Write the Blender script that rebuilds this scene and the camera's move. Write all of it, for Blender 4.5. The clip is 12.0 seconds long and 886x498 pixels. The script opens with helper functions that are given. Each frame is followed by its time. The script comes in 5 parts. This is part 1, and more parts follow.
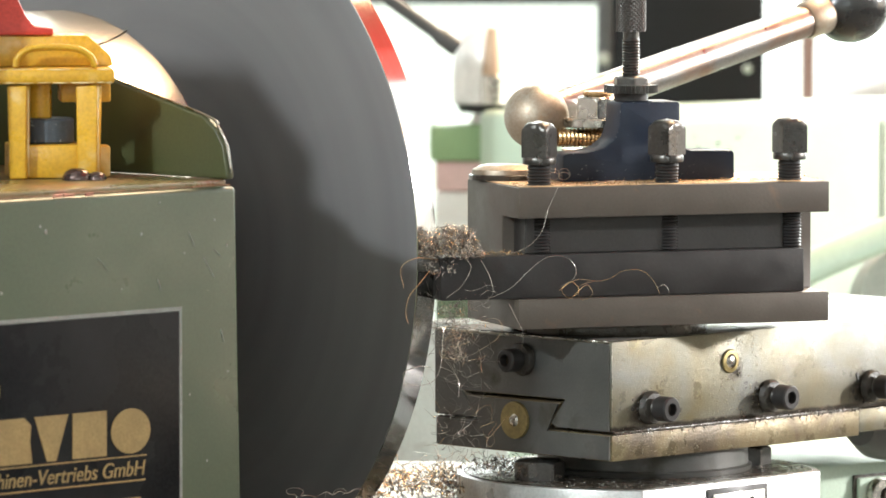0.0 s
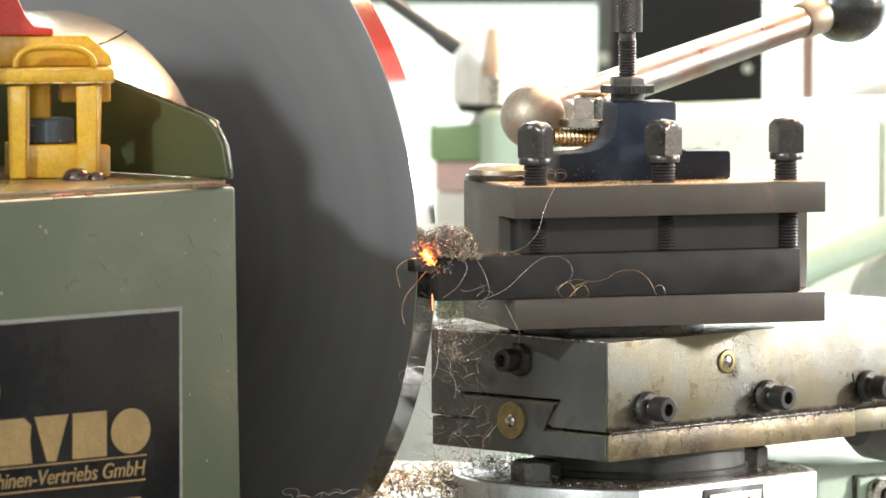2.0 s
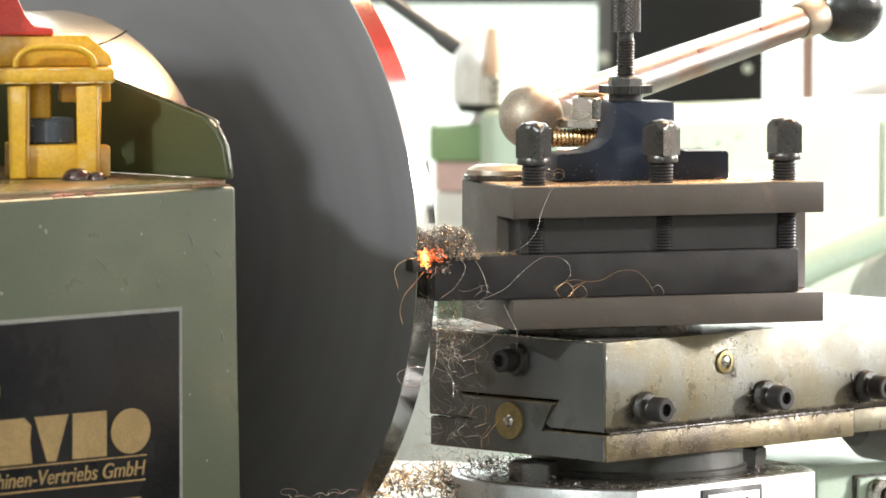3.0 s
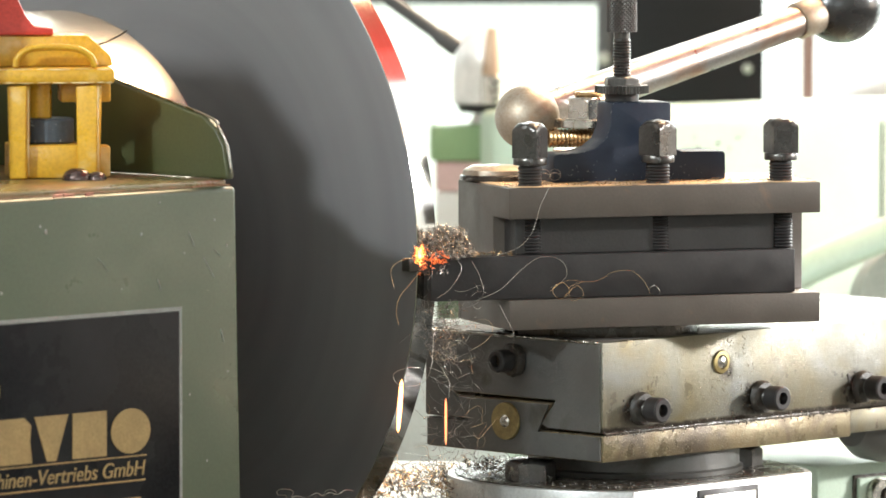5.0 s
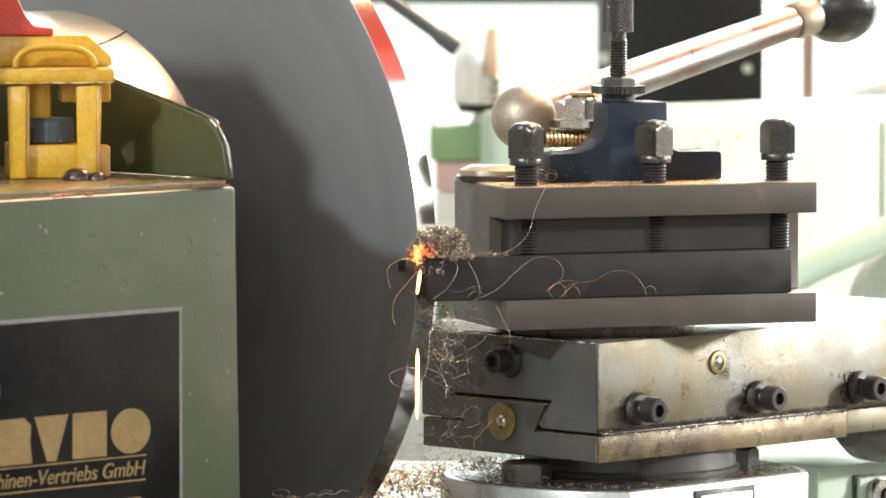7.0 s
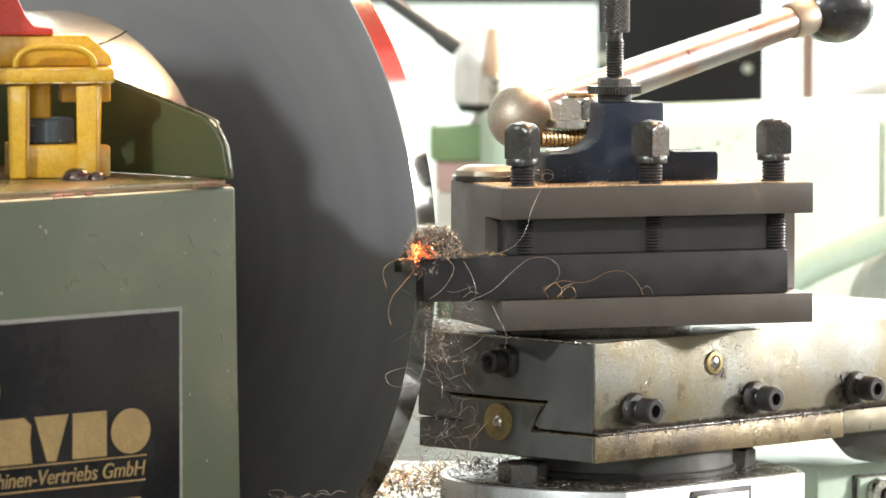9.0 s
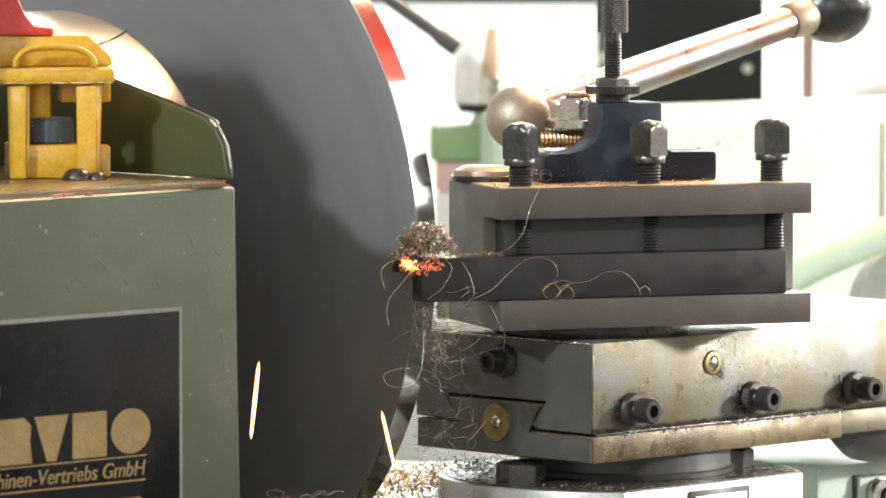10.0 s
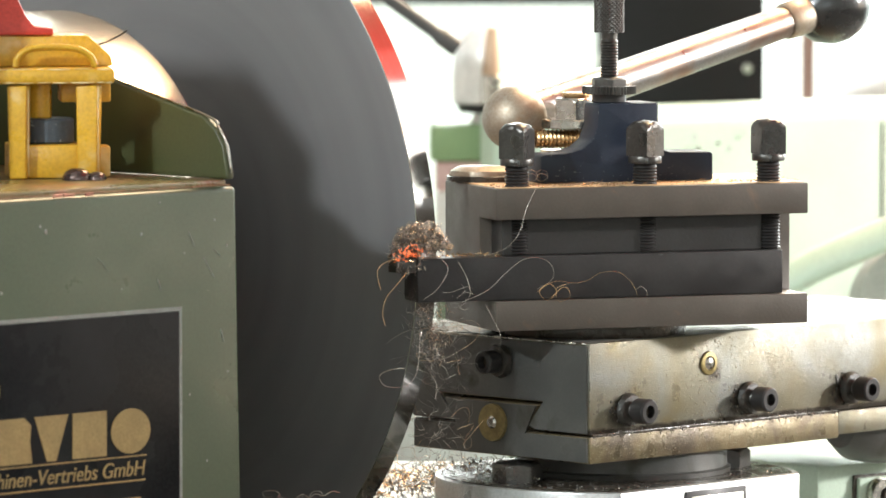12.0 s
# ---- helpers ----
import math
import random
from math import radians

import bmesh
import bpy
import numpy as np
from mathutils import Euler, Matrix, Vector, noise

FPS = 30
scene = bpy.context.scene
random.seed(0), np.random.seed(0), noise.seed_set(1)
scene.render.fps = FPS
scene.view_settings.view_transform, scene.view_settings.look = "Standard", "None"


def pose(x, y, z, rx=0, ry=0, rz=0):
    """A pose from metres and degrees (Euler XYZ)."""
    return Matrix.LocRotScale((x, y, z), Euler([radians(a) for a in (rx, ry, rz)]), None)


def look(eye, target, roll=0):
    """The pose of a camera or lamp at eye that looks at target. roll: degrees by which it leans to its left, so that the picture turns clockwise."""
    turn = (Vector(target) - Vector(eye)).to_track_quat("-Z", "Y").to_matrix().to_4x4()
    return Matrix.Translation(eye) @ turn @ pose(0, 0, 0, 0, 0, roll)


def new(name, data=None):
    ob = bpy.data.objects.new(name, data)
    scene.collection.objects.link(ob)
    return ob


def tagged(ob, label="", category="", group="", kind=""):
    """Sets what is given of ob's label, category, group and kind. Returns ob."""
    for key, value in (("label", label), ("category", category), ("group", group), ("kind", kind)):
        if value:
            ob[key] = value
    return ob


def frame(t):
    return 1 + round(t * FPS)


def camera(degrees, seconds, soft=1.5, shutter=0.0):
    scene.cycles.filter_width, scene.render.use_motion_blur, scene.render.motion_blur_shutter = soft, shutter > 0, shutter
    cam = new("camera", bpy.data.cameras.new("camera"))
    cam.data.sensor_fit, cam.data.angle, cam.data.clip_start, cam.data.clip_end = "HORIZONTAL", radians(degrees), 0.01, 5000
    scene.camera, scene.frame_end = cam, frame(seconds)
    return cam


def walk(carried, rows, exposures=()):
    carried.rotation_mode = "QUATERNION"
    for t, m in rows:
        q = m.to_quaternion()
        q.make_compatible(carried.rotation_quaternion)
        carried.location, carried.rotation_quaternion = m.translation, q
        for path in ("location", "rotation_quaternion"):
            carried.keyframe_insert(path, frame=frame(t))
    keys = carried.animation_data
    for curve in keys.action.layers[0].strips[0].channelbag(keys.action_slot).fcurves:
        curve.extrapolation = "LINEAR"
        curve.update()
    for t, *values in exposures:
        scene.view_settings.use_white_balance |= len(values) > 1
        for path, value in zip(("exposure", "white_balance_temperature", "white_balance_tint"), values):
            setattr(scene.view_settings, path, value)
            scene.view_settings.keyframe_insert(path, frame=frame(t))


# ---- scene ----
cam = camera(7.766, 12.0, soft=1.6)
EYE, AIM = (0.0, -3.4908, 1.3339), (0.0, 0.0, 1.08)
walk(cam, [(0.0, look(EYE, AIM)), (12.0, look(EYE, AIM))], [(0.0, 0.5), (11.4, 0.5), (12.0, 0.38)])
cam.data.dof.use_dof = True
cam.data.dof.focus_distance = 3.47
cam.data.dof.aperture_fstop = 16.0

# ---- light ----
world = bpy.data.worlds.new("world")
scene.world = world
world.use_nodes = True
sky = world.node_tree.nodes.new("ShaderNodeTexSky")
sky.sky_type, sky.sun_disc = "NISHITA", False
sky.sun_elevation, sky.sun_rotation = radians(14), radians(87)
world.node_tree.links.new(sky.outputs[0], world.node_tree.nodes["Background"].inputs[0])
world.node_tree.nodes["Background"].inputs[1].default_value = 0.03


def area_lamp(name, eye, target, sx, sy, watts, colour):
    data = bpy.data.lights.new(name, "AREA")
    data.shape, data.size, data.size_y, data.energy, data.color = "RECTANGLE", sx, sy, watts, colour
    ob = new(name, data)
    ob.matrix_world = look(eye, target)
    return ob


# low sun through the east window, daylight in the windows, then three added lamps
sun = new("sun", bpy.data.lights.new("sun", "SUN"))
sun.data.energy, sun.data.angle, sun.data.color = 4.2, radians(4.0), (0.99, 0.985, 0.97)
TO_SUN = Vector((math.cos(radians(14)) * math.cos(radians(3)), math.cos(radians(14)) * math.sin(radians(3)), math.sin(radians(14))))
sun.matrix_world = look(TO_SUN * 20, (0, 0, 0))
area_lamp("window_daylight_back", (1.3, 2.45, 1.93), (0.6, 0, 1.2), 3.4, 1.5, 120, (0.95, 1.0, 0.98))
area_lamp("window_daylight_east", (3.17, 1.3, 2.09), (0, 1.3, 2.0), 2.35, 2.3, 29, (1.0, 0.99, 0.95))
# high south key lamp, unseen, aimed so the disc's shade edge falls right
area_lamp("window_daylight_south", (-3.97, -5.12, 4.38), (-0.05, -0.05, 1.1), 0.30, 0.30, 262, (0.88, 0.97, 1.0))
# unseen fill lamp behind the camera, added to lift the front faces
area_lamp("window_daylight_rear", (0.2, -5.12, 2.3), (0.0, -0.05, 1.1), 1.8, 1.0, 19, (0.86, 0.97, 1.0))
# unseen warm lamp, added to gild the tops and the chuck
area_lamp("ceiling_lamp_light", (0.95, 1.25, 3.0), (0.1, 0.05, 1.0), 0.9, 0.9, 76, (1.0, 0.72, 0.44))


# ---- materials ----
def node(nt, kind, **sockets):
    n = nt.nodes.new(kind)
    for k, v in sockets.items():
        n.inputs[k.replace("_", " ")].default_value = v
    return n


def material(name, colour, rough=0.5, metal=0.0, second=None, scale=60.0, fine=600.0, bump=0.15, blend=(0.4, 0.65),
             stain=None, stain_scale=18.0, stain_cover=(0.55, 0.7), rough_var=0.12, aniso=0.0, coat=0.0, stretch=None, axis="Z", rings=False, spots=(), seam=None, grime=(0.03, 0.022, 0.014)):
    """Base colour mottled towards a second one, a stain layer on top, fine relief."""
    m = bpy.data.materials.new(name)
    m.use_nodes = True
    nt = m.node_tree
    b = nt.nodes["Principled BSDF"]
    tc = nt.nodes.new("ShaderNodeTexCoord")
    vec = tc.outputs["Object"]
    if stretch:
        mp = nt.nodes.new("ShaderNodeMapping")
        mp.inputs["Scale"].default_value = stretch
        nt.links.new(vec, mp.inputs["Vector"])
        vec = mp.outputs[0]
    if rings:
        flat = nt.nodes.new("ShaderNodeVectorMath")
        flat.operation = "MULTIPLY"
        flat.inputs[1].default_value = (1, 1, 0)
        size = nt.nodes.new("ShaderNodeVectorMath")
        size.operation = "LENGTH"
        join = nt.nodes.new("ShaderNodeCombineXYZ")
        nt.links.new(vec, flat.inputs[0])
        nt.links.new(flat.outputs[0], size.inputs[0])
        nt.links.new(size.outputs["Value"], join.inputs["X"])
        vec = join.outputs[0]
    big = node(nt, "ShaderNodeTexNoise", Scale=scale, Detail=6.0, Roughness=0.6)
    small = node(nt, "ShaderNodeTexNoise", Scale=fine, Detail=3.0)
    for n in (big, small):
        nt.links.new(vec, n.inputs["Vector"])

    def ramp(source, lo, hi):
        r = nt.nodes.new("ShaderNodeMapRange")
        r.inputs["From Min"].default_value, r.inputs["From Max"].default_value = lo, hi
        nt.links.new(source, r.inputs["Value"])
        return r.outputs["Result"]

    def mix(fac, a, bb):
        x = nt.nodes.new("ShaderNodeMix")
        x.data_type = "RGBA"
        nt.links.new(fac, x.inputs["Factor"])
        for sock, val in ((x.inputs["A"], a), (x.inputs["B"], bb)):
            if isinstance(val, tuple):
                sock.default_value = (*val, 1)
            else:
                nt.links.new(val, sock)
        return x.outputs["Result"]

    second = second or tuple(c * 0.75 for c in colour)
    col = mix(ramp(big.outputs["Fac"], *blend), colour, second)
    col = mix(ramp(small.outputs["Fac"], 0.35, 0.9), col, tuple(c * 0.78 for c in second))
    if stain:
        st = node(nt, "ShaderNodeTexNoise", Scale=stain_scale, Detail=5.0, Distortion=0.6)
        nt.links.new(tc.outputs["Object"], st.inputs["Vector"])
        col = mix(ramp(st.outputs["Fac"], *stain_cover), col, stain)
    # spots hold grime and painted cast shadows, the seam holds grime
    if spots or seam:
        wob = node(nt, "ShaderNodeTexNoise", Scale=160.0, Detail=5.0, Roughness=0.65)
        nt.links.new(tc.outputs["Object"], wob.inputs["Vector"])

        def math_node(op, a, c):
            n = nt.nodes.new("ShaderNodeMath")
            n.operation = op
            for sock, val in zip(n.inputs, (a, c)):
                if isinstance(val, float):
                    sock.default_value = val
                else:
                    nt.links.new(val, sock)
            return n.outputs[0]
        fields = []
        for x, y, z, r in spots:
            d = nt.nodes.new("ShaderNodeVectorMath")
            d.operation = "DISTANCE"
            d.inputs[1].default_value = (x, y, z)
            nt.links.new(tc.outputs["Object"], d.inputs[0])
            fields.append(math_node("DIVIDE", d.outputs["Value"], r))
        if seam:
            sep = nt.nodes.new("ShaderNodeSeparateXYZ")
            nt.links.new(tc.outputs["Object"], sep.inputs[0])
            away = math_node("ABSOLUTE", math_node("SUBTRACT", sep.outputs["Z"], seam[0]), 0.0)
            fields.append(math_node("DIVIDE", away, seam[1]))
        low = fields[0]
        for fl in fields[1:]:
            low = math_node("MINIMUM", low, fl)
        low = math_node("ADD", low, math_node("MULTIPLY", math_node("SUBTRACT", wob.outputs["Fac"], 0.5), 1.6))
        inv = math_node("SUBTRACT", 1.25, low)
        col = mix(ramp(inv, 0.0, 0.7), col, grime)
    nt.links.new(col, b.inputs["Base Color"])
    rr = nt.nodes.new("ShaderNodeMapRange")
    rr.inputs["From Min"].default_value, rr.inputs["From Max"].default_value = 0.3, 0.7
    rr.inputs["To Min"].default_value, rr.inputs["To Max"].default_value = max(0.03, rough - rough_var), min(1, rough + rough_var)
    nt.links.new(big.outputs["Fac"], rr.inputs["Value"])
    nt.links.new(rr.outputs["Result"], b.inputs["Roughness"])
    b.inputs["Metallic"].default_value = metal
    b.inputs["Coat Weight"].default_value = coat
    if aniso:
        b.inputs["Anisotropic"].default_value = aniso
        tg = nt.nodes.new("ShaderNodeTangent")
        tg.direction_type, tg.axis = "RADIAL", axis
        nt.links.new(tg.outputs[0], b.inputs["Tangent"])
    if bump:
        bp = nt.nodes.new("ShaderNodeBump")
        bp.inputs["Strength"].default_value, bp.inputs["Distance"].default_value = bump, 0.0006
        nt.links.new(small.outputs["Fac"], bp.inputs["Height"])
        nt.links.new(bp.outputs[0], b.inputs["Normal"])
    return m


def glow(name, colour, strength):
    m = bpy.data.materials.new(name)
    m.use_nodes = True
    b = m.node_tree.nodes["Principled BSDF"]
    b.inputs["Base Color"].default_value = (*colour, 1)
    b.inputs["Emission Color"].default_value = (*colour, 1)
    b.inputs["Emission Strength"].default_value = strength
    return m


green = material("green_machine_enamel", (0.059, 0.091, 0.050), 0.32, second=(0.053, 0.082, 0.045), scale=14, stain=(0.16, 0.19, 0.12), stain_scale=90, stain_cover=(0.72, 0.8), bump=0.08)
green_dark = material("dark_olive_enamel", (0.052, 0.062, 0.022), 0.4, second=(0.062, 0.066, 0.026), scale=12, stain=(0.04, 0.035, 0.015), stain_scale=20, bump=0.08)
# strong sunlight on these parts is partly put into this pale green
green_sunlit = material("sunlit_green_enamel", (0.46, 0.57, 0.45), 0.4, second=(0.50, 0.60, 0.48), scale=12, stain=(0.5, 0.55, 0.45), stain_scale=40, stain_cover=(0.66, 0.72), bump=0.1)
green_oily = material("green_enamel_with_rusty_oil", (0.14, 0.15, 0.07), 0.3, second=(0.22, 0.14, 0.05), scale=22, stain=(0.28, 0.12, 0.06), stain_scale=35, stain_cover=(0.55, 0.7))
steel_disc = material("faced_dark_steel", (0.150, 0.145, 0.148), 0.42, 0.12, second=(0.143, 0.138, 0.141), scale=60, fine=30, bump=0.0, rough_var=0.02, rings=True)
steel_rim = material("turned_bright_steel", (0.80, 0.79, 0.77), 0.115, 1.0, second=(0.72, 0.71, 0.70), scale=4, fine=500, bump=0.0, rough_var=0.05, stretch=(0, 0, 1))
steel_chuck = material("polished_chuck_steel", (0.76, 0.71, 0.63), 0.24, 1.0, second=(0.72, 0.67, 0.59), scale=5, fine=40, bump=0.0, rough_var=0.03, aniso=0.5)
steel_jaw = material("hardened_jaw_steel", (0.55, 0.50, 0.42), 0.22, 1.0, scale=30)
holder_steel = material("browned_tool_holder_steel", (0.074, 0.061, 0.050), 0.47, 0.2, second=(0.088, 0.072, 0.058), scale=40, stain=(0.17, 0.10, 0.055), stain_scale=70, stain_cover=(0.64, 0.9), bump=0.12)
black_oxide = material("black_oxide_steel", (0.027, 0.025, 0.025), 0.42, 0.2, second=(0.036, 0.033, 0.032), scale=60, bump=0.1)
slot_steel = material("shaded_slot_steel", (0.030, 0.027, 0.025), 0.45, 0.2, second=(0.025, 0.023, 0.022), scale=50, stain=(0.028, 0.026, 0.025), stain_scale=60, bump=0.15)
bolt_steel = material("blackened_bolt_steel", (0.10, 0.095, 0.09), 0.33, 0.8, second=(0.075, 0.07, 0.064), scale=60, bump=0.2)
# spots beside the screws: oil grime with the screws' cast shadows put in
slide_steel = material("oily_ground_slide_steel", (0.205, 0.208, 0.194), 0.36, 0.5, second=(0.165, 0.158, 0.128), scale=40, fine=1500, stain=(0.155, 0.128, 0.068), stain_scale=24, stain_cover=(0.38, 0.66), bump=0.5, rough_var=0.2, spots=((0.024, 0, 0.9935, 0.010), (0.1195, 0, 0.9935, 0.011), (0.203, 0, 0.9935, 0.011), (0.097, 0, 1.0120, 0.006)), seam=(0.9845, 0.0022))
base_steel = material("brown_oily_base_steel", (0.20, 0.165, 0.095), 0.34, 0.4, second=(0.14, 0.10, 0.045), scale=60, fine=1400, stain=(0.07, 0.05, 0.03), stain_scale=34, stain_cover=(0.46, 0.62), bump=0.4, rough_var=0.2, seam=(0.9840, 0.0017))
end_steel = material("shaded_slide_end", (0.088, 0.087, 0.083), 0.42, 0.4, second=(0.110, 0.108, 0.100), scale=30, stain=(0.05, 0.045, 0.035), stain_scale=40, bump=0.2)
cross_steel = material("scraped_grey_slide_steel", (0.50, 0.50, 0.49), 0.33, 0.45, second=(0.40, 0.40, 0.39), scale=20, stain=(0.14, 0.13, 0.11), stain_scale=50, stain_cover=(0.6, 0.75), bump=0.2)
bare_steel = material("bare_nut_steel", (0.52, 0.50, 0.46), 0.28, 1.0, second=(0.45, 0.42, 0.36), scale=80)
lever_steel = material("worn_lever_steel", (0.33, 0.325, 0.32), 0.36, 1.0, second=(0.29, 0.26, 0.23), scale=60, fine=900, stain=(0.27, 0.15, 0.09), stain_scale=22, stain_cover=(0.46, 0.66), bump=0.35)
hood_grey = material("mid_grey_hood_paint", (0.26, 0.265, 0.26), 0.5, second=(0.24, 0.245, 0.24), scale=10)
grit = material("dark_matt_sheet", (0.05, 0.045, 0.04), 0.85, second=(0.08, 0.07, 0.055), scale=300, fine=1500, bump=0.8)
oil_drop = material("brown_oil_drop", (0.26, 0.22, 0.15), 0.06, 0.0, second=(0.36, 0.32, 0.24), scale=200, bump=0.0, coat=0.6)
ball_steel = material("tarnished_ball_steel", (0.42, 0.38, 0.32), 0.5, 0.8, second=(0.38, 0.30, 0.22), scale=40, stain=(0.35, 0.17, 0.07), stain_scale=45, stain_cover=(0.62, 0.75))
blue_enamel = material("dark_blue_enamel", (0.012, 0.018, 0.032), 0.45, second=(0.015, 0.021, 0.035), scale=30, stain=(0.10, 0.11, 0.13), stain_scale=90, stain_cover=(0.72, 0.8), bump=0.1)
brass = material("brass", (0.36, 0.28, 0.12), 0.42, 0.8, second=(0.27, 0.21, 0.10), scale=120)
bronze_worm = material("bronze_worm", (0.62, 0.42, 0.22), 0.28, 1.0, scale=120)
yellow_plastic = material("weathered_yellow_plastic", (0.74, 0.43, 0.035), 0.33, second=(0.66, 0.36, 0.03), scale=60, stain=(0.78, 0.60, 0.28), stain_scale=45, stain_cover=(0.56, 0.80))
red_plastic = material("red_plastic", (0.64, 0.065, 0.045), 0.4, second=(0.56, 0.05, 0.035), scale=30)
red_paint = material("red_painted_sheet", (0.88, 0.075, 0.05), 0.5, second=(0.84, 0.07, 0.045), scale=5)
plate_black = material("dark_nameplate_foil", (0.009, 0.010, 0.012), 0.28, second=(0.026, 0.028, 0.03), scale=12, stain=(0.06, 0.06, 0.06), stain_scale=60, stain_cover=(0.72, 0.85), bump=0.04)
plate_edge = material("grey_nameplate_edge", (0.34, 0.36, 0.34), 0.4)
gold_print = material("gold_print", (0.42, 0.30, 0.13), 0.42, 0.2, scale=80, bump=0.03)
black_rubber = material("black_bakelite", (0.015, 0.014, 0.014), 0.25, second=(0.02, 0.019, 0.018), scale=20, coat=0.3)
grease = material("dark_grease", (0.035, 0.03, 0.024), 0.25, 0.1, second=(0.06, 0.045, 0.03), scale=70, fine=500, bump=0.6, rough_var=0.2)
grime_black = material("caked_black_grime", (0.020, 0.017, 0.014), 0.5, 0.0, second=(0.034, 0.028, 0.020), scale=140, fine=700, bump=0.9, rough_var=0.2)
chip_steel = material("blued_steel_chip", (0.76, 0.72, 0.67), 0.22, 0.9, second=(0.45, 0.38, 0.32), scale=80, bump=0.0)
chip_straw = material("straw_coloured_chip", (0.90, 0.64, 0.37), 0.20, 0.9, second=(0.76, 0.46, 0.22), scale=60, bump=0.0)
chip_dark = material("burnt_dark_chip", (0.10, 0.08, 0.07), 0.35, 0.9, second=(0.05, 0.045, 0.04), scale=80, bump=0.0)
black_paint = material("black_cabinet_paint", (0.007, 0.007, 0.007), 0.6, second=(0.009, 0.009, 0.009), scale=4)
dim_wall = material("dark_grey_dimmer", (0.07, 0.075, 0.072), 0.6, second=(0.06, 0.064, 0.062), scale=3, fine=60)
plaster = material("white_workshop_plaster", (0.72, 0.73, 0.71), 0.8, second=(0.66, 0.67, 0.65), scale=3, fine=80)
concrete = material("grey_concrete", (0.25, 0.25, 0.24), 0.7, second=(0.2, 0.2, 0.19), scale=3, fine=60)
brown_paint = material("brown_window_paint", (0.30, 0.19, 0.15), 0.5, scale=8)
grey_paint = material("light_grey_paint", (0.5, 0.5, 0.49), 0.5, scale=8)
hot = glow("glowing_hot_chip", (1.0, 0.27, 0.05), 5.0)
hot_bright = glow("white_hot_spark", (1.0, 0.42, 0.14), 5.0)
ember = glow("dull_red_ember", (1.0, 0.19, 0.04), 0.6)
spark_glow = glow("orange_spark", (1.0, 0.27, 0.10), 1.8)

for dull, level in ((plate_black, 0.04), (black_paint, 0.2), (blue_enamel, 0.3), (black_oxide, 0.3), (green, 0.4)):
    dull.node_tree.nodes["Principled BSDF"].inputs["Specular IOR Level"].default_value = level


# ---- mesh helpers ----
def mesh_object(name, bm, mat, smooth=True):
    me = bpy.data.meshes.new(name)
    bmesh.ops.recalc_face_normals(bm, faces=bm.faces)
    bm.to_mesh(me)
    bm.free()
    me.materials.append(mat)
    if smooth:
        me.shade_smooth()
        me.set_sharp_from_angle(angle=radians(35))
    return new(name, me)


def part(name, bm, mat, parent, label="", smooth=True):
    ob = mesh_object(name, bm, mat, smooth)
    ob.parent = parent
    return tagged(ob, label)


def thing(name, m, label, category, group="", kind=""):
    ob = new(name)
    ob.empty_display_size = 0.02
    ob.matrix_world = m
    return tagged(ob, label, category, group, kind)


def box(x0, x1, y0, y1, z0, z1, bevel=0.0, seg=2):
    bm = bmesh.new()
    bmesh.ops.create_cube(bm, size=1, matrix=Matrix.Translation(((x0 + x1) / 2, (y0 + y1) / 2, (z0 + z1) / 2)) @ Matrix.Diagonal((x1 - x0, y1 - y0, z1 - z0, 1)))
    if bevel:
        bmesh.ops.bevel(bm, geom=bm.edges[:], offset=bevel, segments=seg, affect="EDGES", profile=0.5)
    return bm


def prism(outline, h0, h1, bevel=0.0, m=Matrix(), seg=2):
    """An outline in x, y pulled from z = h0 to h1, then moved by m."""
    bm = bmesh.new()
    low = [bm.verts.new((x, y, h0)) for x, y in outline]
    f = bm.faces.new(low)
    top = bmesh.ops.extrude_face_region(bm, geom=[f])["geom"]
    bmesh.ops.translate(bm, verts=[v for v in top if isinstance(v, bmesh.types.BMVert)], vec=(0, 0, h1 - h0))
    bmesh.ops.recalc_face_normals(bm, faces=bm.faces)
    if bevel:
        bmesh.ops.bevel(bm, geom=[e for e in bm.edges if e.calc_face_angle(0) > 0.5], offset=bevel, segments=seg, affect="EDGES", profile=0.5)
    bm.transform(m)
    return bm


def turned(profile, n=48, m=Matrix(), squash=None):
    """A profile of (radius, height) turned about z; radius 0 closes an end."""
    bm = bmesh.new()
    rings = []
    for r, h in profile:
        if r < 1e-7:
            rings.append([bm.verts.new((0, 0, h))])
        else:
            rings.append([bm.verts.new((r * math.cos(2 * math.pi * i / n), r * math.sin(2 * math.pi * i / n), h)) for i in range(n)])
    for a, b in zip(rings, rings[1:]):
        for i in range(n):
            j = (i + 1) % n
            if len(a) == 1 and len(b) > 1:
                bm.faces.new((a[0], b[i], b[j]))
            elif len(b) == 1 and len(a) > 1:
                bm.faces.new((a[i], a[j], b[0]))
            elif len(a) > 1:
                bm.faces.new((a[i], a[j], b[j], b[i]))
    bm.transform(m)
    return bm


def cyl(r, h0, h1, bevel=0.0005, n=40, m=Matrix()):
    return turned([(0, h0), (r - bevel, h0), (r, h0 + bevel), (r, h1 - bevel), (r - bevel, h1), (0, h1)], n, m)


def threaded(r, h0, h1, pitch, depth=0.0007, n=24, m=Matrix()):
    prof = [(0, h0)]
    h = h0
    while h + pitch <= h1 + 1e-6:
        prof += [(r - depth, h), (r - depth * 0.2, h + pitch * 0.35), (r, h + pitch * 0.5), (r - depth * 0.2, h + pitch * 0.65)]
        h += pitch
    prof += [(r - depth, h1), (0, h1)]
    return turned(prof, n, m)


